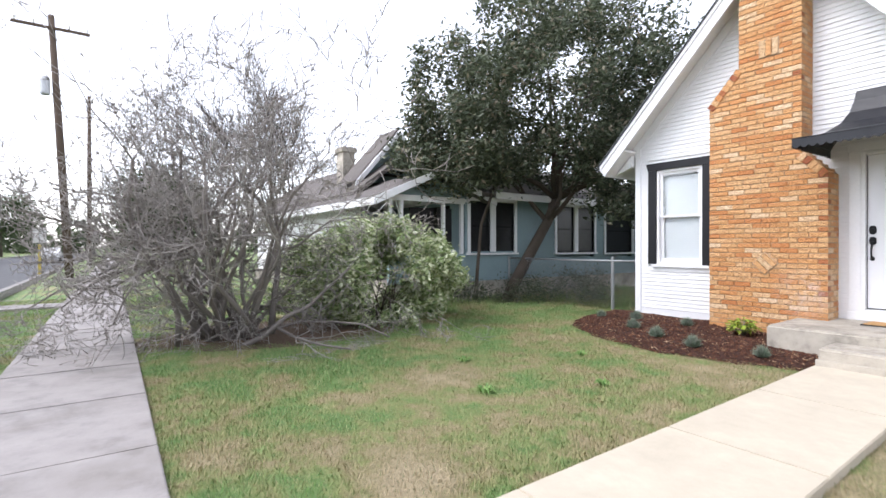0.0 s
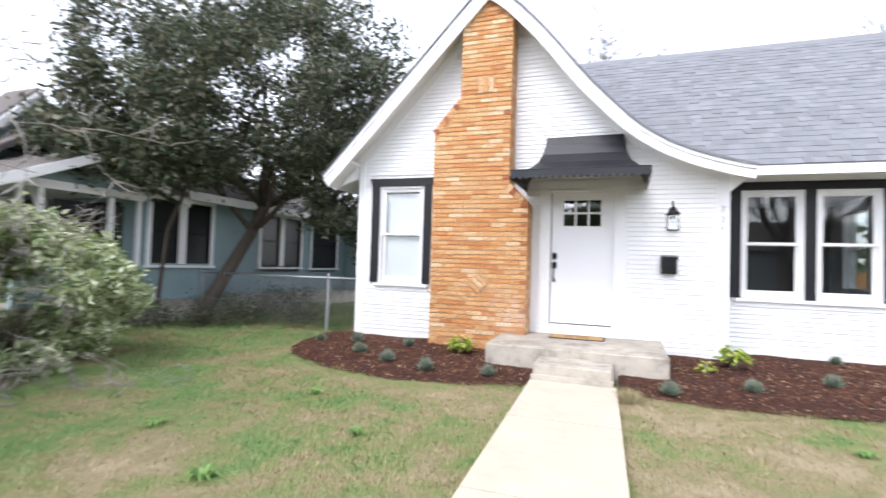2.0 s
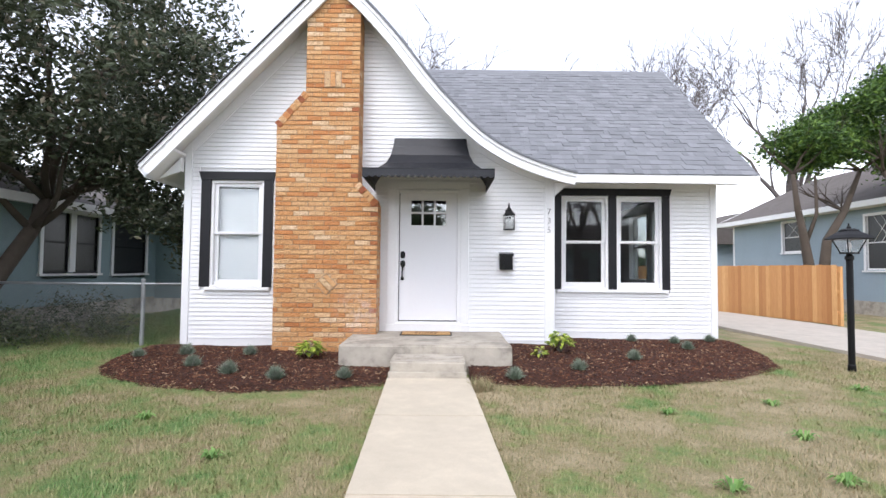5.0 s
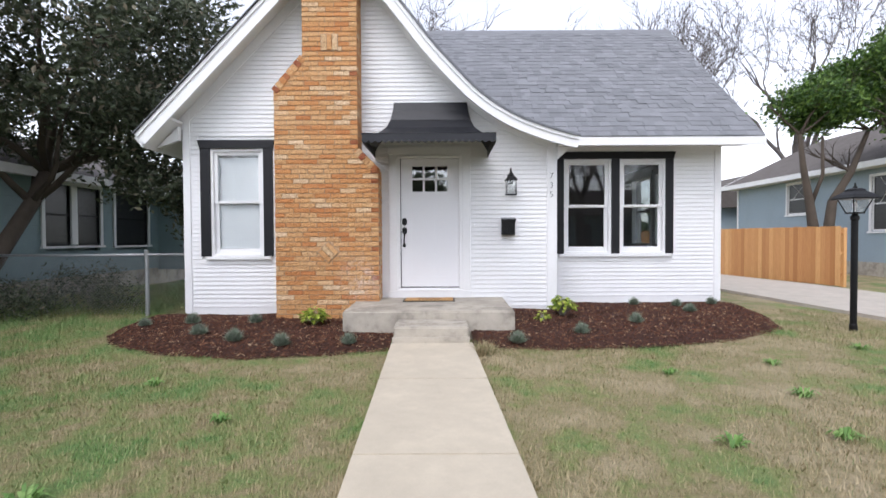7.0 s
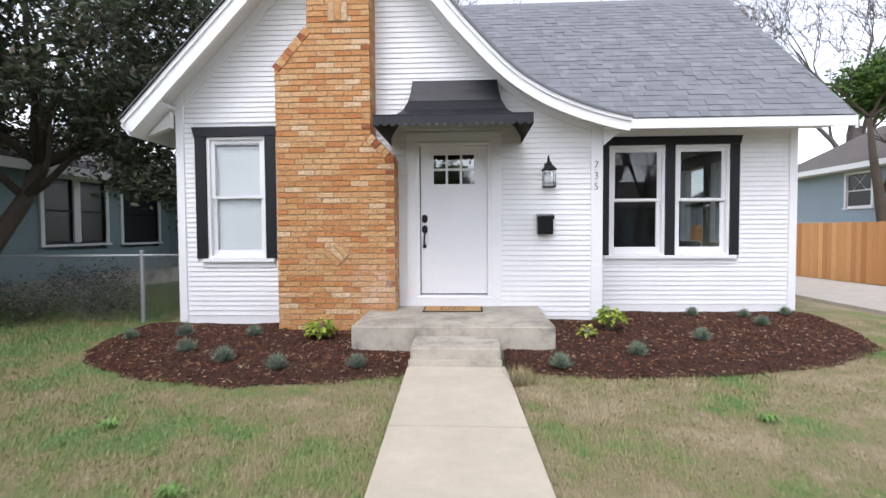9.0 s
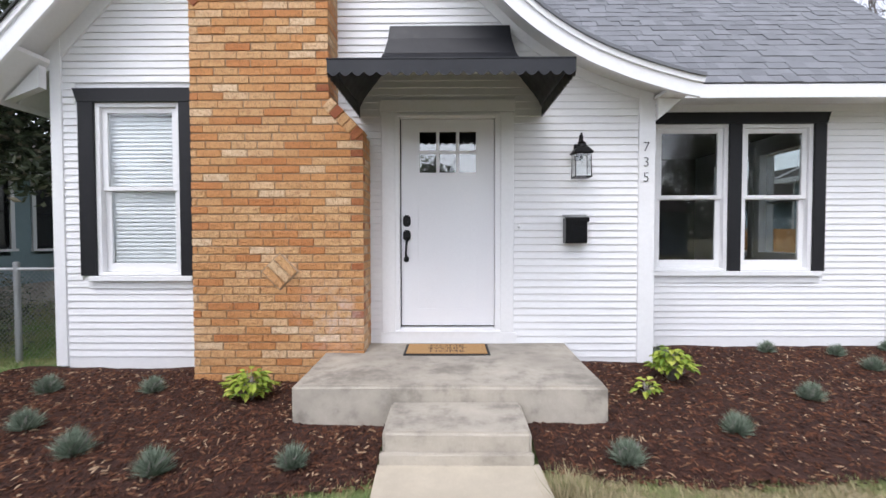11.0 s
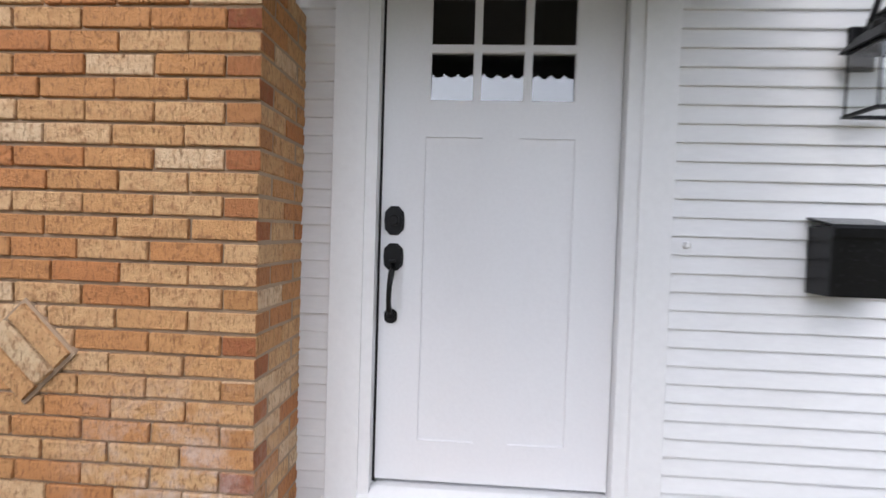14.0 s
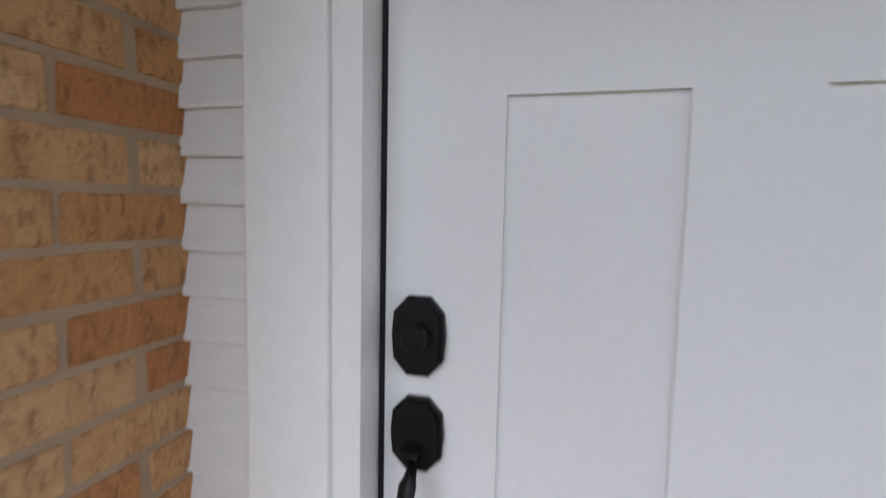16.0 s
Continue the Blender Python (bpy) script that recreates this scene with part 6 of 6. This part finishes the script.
def far_tree(x, y, h, r, seed, label):
    rng = random.Random(seed)
    pts = crown_points(rng, (x, y, h * 0.62), (r, r, h * 0.38), 420, 0.45, 0.1, 0.5)
    paths = [[(x, y, 0, 0.3), (x + 0.1, y, h * 0.3, 0.24), (x, y, h * 0.5, 0.16)]]
    for _ in range(6):
        paths += grow(rng, (x, y, h * 0.36), (rng.uniform(-1, 1), rng.uniform(-1, 1), 1), h * 0.3, 0.11, 2, 0.6, 3)
    tree("street_tree", label, paths, leaves("crown", pts, 26, 0.34, M["faroak"], 0.5, 0.5, seed, 0.1), M["bark"])


far_tree(16.5, -15, 9, 4.2, 71, "broad unseen low tree added for the panes to reflect")
# Out of view: this tree is added only to darken reflections in the panes.
far_tree(-3, -19, 5.6, 3.0, 72, "unseen low tree added for the panes to reflect")
far_tree(-66, -14, 8, 4.0, 73, "dark tree far along the street")
far_tree(-92, -11, 9, 4.5, 74, "dark tree far along the street")
far_tree(-120, 10, 10, 5.0, 75, "dark tree far along the street")
far_tree(-40, 4.0, 6.8, 2.6, 76, "dull olive tree beside the sidewalk")
far_tree(-34, -20, 9, 4.2, 77, "dark tree across the street")


def woods():
    g = np.random.default_rng(9)
    pts = []
    for _ in range(1500):
        a = g.uniform(0, 2 * math.pi)
        r = g.uniform(130, 170)
        pts.append((r * math.cos(a), r * math.sin(a), abs(g.normal(0, 1)) * 3.2 + 0.5))
    ob = part("far_woods", leaves("far_woods", pts, 10, 2.6, M["faroak"], 1.6, 0.7, 12))
    tagged(ob, "hazy line of distant trees", "woods", kind="stuff")


woods()


# ---- the street ----
def utility_pole(x, y, h, lean, arms, label, can=False):
    a = tagged(empty("utility_pole"), label, "utility pole", "utility poles")
    part("pole", tubes("pole", [[(x, y, -0.1, 0.17), (x, y + lean * 0.5, h * 0.5, 0.15), (x, y + lean, h, 0.12)]], M["pole"], 10), None, a)
    for z, w in arms:
        yy = y + lean * z / h
        part("crossarm", boxes((x + 0.13, x + 0.23, yy - w, yy + w, z - 0.06, z + 0.06)), M["pole"], a)
        for s in (-0.92, -0.45, 0.45, 0.92):
            part("insulator", lathe(bmesh.new(), [(0.03, 0.06), (0.05, 0.1), (0.03, 0.15), (0.05, 0.2), (0.02, 0.26)], 8, (x + 0.18, yy + w * s, z)), M["sign"], a)
    if can:
        part("transformer", lathe(bmesh.new(), [(0.15, 8.0), (0.18, 8.05), (0.18, 8.7), (0.14, 8.75), (0.05, 8.82)], 12, (x + 0.1, y + lean * 0.66 - 0.42, 0)), M["galv"], a, "grey transformer can")
    return a


utility_pole(-26.9, -0.95, 11.5, -0.6, [(10.9, 1.35)], "leaning brown utility pole with crossarm beside the sidewalk", True)
utility_pole(-45, -0.4, 12.7, 0.05, [(12.2, 0.25)], "plain brown utility pole farther along the sidewalk")


def wire(a, b, sag, r=0.012):
    rows = []
    for k in range(13):
        t = k / 12
        rows.append((a[0] + (b[0] - a[0]) * t, a[1] + (b[1] - a[1]) * t, a[2] + (b[2] - a[2]) * t - sag * 4 * t * (1 - t), r))
    ob = part("overhead_wire", tubes("overhead_wire", [rows], M["rubber"], 4))
    tagged(ob, "thin dark overhead wire between poles", "wire", "overhead wires")


for s in (-1.2, 1.2):
    wire((-26.7, -1.5 + s, 11.1), (-44.8, -0.4 + s * 0.2, 12.3), 0.5)
wire((-26.7, -1.3, 8.0), (-44.8, -0.4, 8.6), 0.4, 0.02)
wire((-26.7, -2.7, 11.1), (-60, -18, 8.5), 0.8)
wire((-44.8, -0.4, 12.3), (-95, 1.5, 11.5), 0.8)


def sign_post():
    a = tagged(empty("street_sign", (-32, -2.35, 0.1)), "yellow street post with pale sign plate", "sign")
    for nm, bm, mt in (("post", lathe(bmesh.new(), [(0.07, -0.1), (0.07, 1.45), (0.02, 1.5)], 10), M["yellow"]), ("plate", boxes((-0.02, 0.02, -0.28, 0.28, 1.55, 2.3), bevel=0.01), M["sign"]), ("stem", lathe(bmesh.new(), [(0.025, 1.4), (0.025, 2.4)], 8), M["galv"])):
        ob = part(nm, bm, mt)
        ob.parent = a


sign_post()


def car(x, y, turn, paint, label):
    a = tagged(empty("car", (x, y, -0.08)), label, "car", "parked cars")
    a.rotation_euler[2] = turn
    prof = [(-2.15, 0.35), (-2.2, 0.75), (-1.9, 0.92), (-1.25, 1.02), (-0.65, 1.42), (0.75, 1.45), (1.45, 1.05), (2.1, 0.92), (2.2, 0.6), (2.1, 0.32)]
    bm = prism(prof, "y", -0.85, 0.85)
    bmesh.ops.bevel(bm, geom=bm.edges[:], offset=0.07, segments=2, affect="EDGES")
    kids = [("body", bm, paint), ("windscreen", prism([(-1.2, 1.04), (-0.68, 1.38), (-0.70, 1.40), (-1.24, 1.06)], "y", -0.72, 0.72), M["darkpane"]), ("side_window", boxes((-0.6, 0.8, -0.865, -0.845, 1.05, 1.36)), M["darkpane"]), ("side_window", boxes((-0.6, 0.8, 0.845, 0.865, 1.05, 1.36)), M["darkpane"])]
    for wx in (-1.35, 1.35):
        for wy in (-0.82, 0.82):
            kids.append(("wheel", lathe(bmesh.new(), [(0.31, -0.09), (0.33, -0.07), (0.33, 0.07), (0.31, 0.09), (0.18, 0.1)], 16, (wx, wy, 0.33), "y"), M["rubber"]))
    for nm, b, mt in kids:
        ob = part(nm, b, mt)
        ob.parent = a


car(-66, -3.9, 0.0, M["carwhite"], "white parked car far along the kerb")
car(-60, -10.4, 0.0, M["cardark"], "dark parked car across the street")
car(-52, -10.5, 0.0, M["cardark"], "dark parked car across the street")


def far_house(x, y, w, d, wall, label):
    a = tagged(empty("far_house"), label, "house", "houses across the street")
    part("wall", boxes((x, x + w, y - d, y, 0.0, 3.0)), wall, a)
    part("roof", prism([(y - d - 0.5, 2.95), (y - d / 2, 5.2), (y + 0.5, 2.95)], "x", x - 0.4, x + w + 0.4), M["oldroof"], a)
    part("door", boxes((x + w * 0.45, x + w * 0.45 + 1.0, y, y + 0.05, 0.2, 2.3)), M["darkpane"], a)
    for q in (0.12, 0.7):
        part("window", boxes((x + w * q, x + w * q + 1.5, y, y + 0.05, 1.0, 2.3)), M["darkpane"], a)


far_house(4, -19, 11, 8, M["skyblue"], "pale house across the street")
far_house(-14, -20, 11, 8, M["teal"], "grey-green house across the street")
far_house(-75, -18, 12, 8, M["skyblue"], "pale house far along the street")


# ---- rough growth by the chain-link fence ----
def undergrowth(name, label, centre, radii, n, seed):
    rng = random.Random(seed)
    pts = [p for p in crown_points(rng, centre, radii, n, 0.2, 0.1, 1.5) if p[2] > 0.06]
    a = tagged(empty(name), label, "undergrowth", "rough growth")
    part("foliage", leaves("foliage", pts, 30, 0.08, M["evergreen"], 0.12, 0.35, seed), None, a)
    stems = []
    for _ in range(14):
        stems += grow(rng, (centre[0] + rng.uniform(-0.7, 0.7) * radii[0], centre[1] + rng.uniform(-0.7, 0.7) * radii[1], 0.02), (rng.uniform(-0.5, 0.5), rng.uniform(-0.5, 0.5), 1), radii[2] * 1.1, 0.006, 1, 0.6, 3, 0.6)
    part("stems", tubes("stems", stems, M["twig"], 4), None, a)


undergrowth("undergrowth", "dark rough weeds at the foot of the teal house", (-8.5, 8.9, 0.25), (0.9, 0.9, 0.45), 90, 81)
undergrowth("undergrowth", "dark rough weeds along the wire fence", (-7.2, 9.5, 0.18), (0.9, 0.4, 0.35), 60, 82)
undergrowth("undergrowth", "dark rough weeds beside the leaning trunk", (-8.9, 7.5, 0.22), (0.45, 0.8, 0.4), 60, 83)
undergrowth("undergrowth", "dark rough weeds behind the wire fence", (-8.6, 11.2, 0.3), (0.8, 1.2, 0.5), 90, 84)

# ---- leaf litter under the shrubs ----
def litter():
    verts, faces = [(-7.5, 2.6, 0.105)], []
    for i in range(48):
        a = 2 * math.pi * i / 48
        r = 1.0 + 0.16 * noise.noise((math.cos(a) * 2, math.sin(a) * 2, 7))
        for q in (0.55, 1.0):
            verts.append((-7.55 + 1.35 * r * q * math.cos(a), 2.55 + 2.25 * r * q * math.sin(a), 0.10 if q < 1 else 0.06))
    for i in range(48):
        j = (i + 1) % 48
        faces += [(0, 1 + 2 * i, 1 + 2 * j), (1 + 2 * i, 2 + 2 * i, 2 + 2 * j, 1 + 2 * j)]
    tagged(part("leaf_litter", raw("leaf_litter", verts, faces, M["litter"], True)), "brown leaf litter under the shrubs", "litter", kind="structure")


litter()

# ---- grass ----
def lawn(name, count, xr, yr, h, seed, label, keep):
    g = np.random.default_rng(seed)
    x, y = g.uniform(*xr, count), g.uniform(*yr, count)
    ok = keep(x, y)
    x, y = x[ok], y[ok]
    n = len(x)
    patch = np.sin(x * 1.7 + 1.3 * np.sin(y * 1.1)) * np.sin(y * 1.9 + 0.7 * np.sin(x * 0.9))
    hh = h * g.uniform(0.45, 1.2, n) * (1 + 0.25 * patch)
    a, lean = g.uniform(0, 2 * math.pi, n), g.uniform(0.25, 1.3, n)
    w = g.uniform(0.0022, 0.0048, n)
    z = np.full(n, 0.055)
    b = np.stack([x, y, z], 1)
    s = np.stack([np.cos(a) * w, np.sin(a) * w, np.zeros(n)], 1)
    tip = b + np.stack([-np.sin(a) * hh * lean, np.cos(a) * hh * lean, hh + 0.01], 1)
    v = np.stack([b - s, b + s, tip], 1).reshape(-1, 3)
    f = np.arange(3 * n).reshape(-1, 3)
    me = raw(name, v.tolist(), f.tolist(), M["blades"])
    tagged(part(name, me), label, "grass", kind="stuff")


def on_lawn(x, y):
    edge = np.interp(x, [-5.75, -5.5, -5.15, -4.3, -3.2, -2.2, -1.6, -0.6, 0.45, 1.6, 2.8, 3.8, 4.25, 4.4], [8.0, 7.2, 6.72, 6.2, 5.94, 6.15, 6.36, 6.5, 6.33, 6.45, 6.85, 7.55, 8.6, 30])
    edge = np.where(x < -5.75, 30, edge)
    wl, wr = WALK_L + WALK_S * y, WALK_R + WALK_S * y
    return (y < edge + 0.05) & ((x < wl + 0.01) | (x > wr - 0.01)) & (y > 0.24 + SLANT * x) & (x < 5.75) & ~((x < -9.4) & (y > 5))


lawn("lawn_grass", 330000, (-7.5, 5.8), (0.15, 9.5), 0.034, 1, "short patchy green and straw lawn grass", on_lawn)
lawn("lawn_grass", 60000, (-9.45, -4.9), (5.0, 15), 0.06, 2, "longer shaded grass between the houses", on_lawn)
lawn("lawn_grass", 40000, (-16, -7.5), (0.5, 5.0), 0.045, 3, "green grass beyond the shrubs", on_lawn)
lawn("verge_grass", 70000, (-16, 3), (-2.75, -0.6), 0.04, 4, "short green verge grass along the kerb", lambda x, y: (y < -0.97 + SLANT * x + 0.03 * np.sin(x * 5)) & (y > -2.72 + SLANT * x) & ((x < -14.5) | (x > -13.6)))
lawn("weeds", 26000, (-9.45, -6.3), (6.6, 14), 0.16, 6, "rough tall weeds along the teal house", lambda x, y: (x < -8.2 + 0.5 * np.sin(y * 2.1)) | (y > 9.0))


def weed(x, y, r, n, seed):
    """A flat rosette of broad green blades in the lawn."""
    g = random.Random(seed)
    verts, faces = [], []
    for _ in range(n):
        an, ln = g.uniform(0, 2 * math.pi), r * g.uniform(0.5, 1.15)
        o, c = Vector((math.cos(an), math.sin(an), 0)), Vector((-math.sin(an), math.cos(an), 0)) * g.uniform(0.006, 0.012)
        b = o * r * g.uniform(0.0, 0.35)
        m, t = b + o * ln * 0.5 + Vector((0, 0, g.uniform(0.035, 0.07))), b + o * ln + Vector((0, 0, g.uniform(0.01, 0.06)))
        k = len(verts)
        verts += [tuple(p) for p in (b - c * 0.5, b + c * 0.5, m + c, m - c, t)]
        faces += [(k, k + 1, k + 2, k + 3), (k + 3, k + 2, k + 4)]
    a = tagged(empty("weed", (x, y, 0.06)), "small bright green weed in the lawn", "weed", "lawn weeds")
    part("foliage", raw("foliage", verts, faces, M["weed"]), None).parent = a


M["weed"] = leaf_mat("lawn_weed_leaves", [(0.0, (0.11, 0.22, 0.055)), (0.6, (0.18, 0.32, 0.085)), (1.0, (0.27, 0.40, 0.13))], 0.6)
for k, (x, y, r) in enumerate([(0.85, 3.64, 0.13), (1.65, 3.75, 0.12), (2.0, 4.6, 0.14), (2.9, 4.3, 0.16), (3.3, 5.2, 0.15), (2.4, 5.6, 0.12), (-3.1, 3.0, 0.13), (-2.6, 4.1, 0.11), (-4.2, 3.6, 0.14), (-3.6, 5.0, 0.12), (1.2, 5.3, 0.10), (3.9, 6.3, 0.14)]):
    weed(x, y, r * 0.85, 34, 200 + k)
lawn("weed_tuft", 500, (-0.62, -0.4), (6.05, 6.3), 0.13, 5, "taller grass weeds at the bed edge", lambda x, y: x > -10)
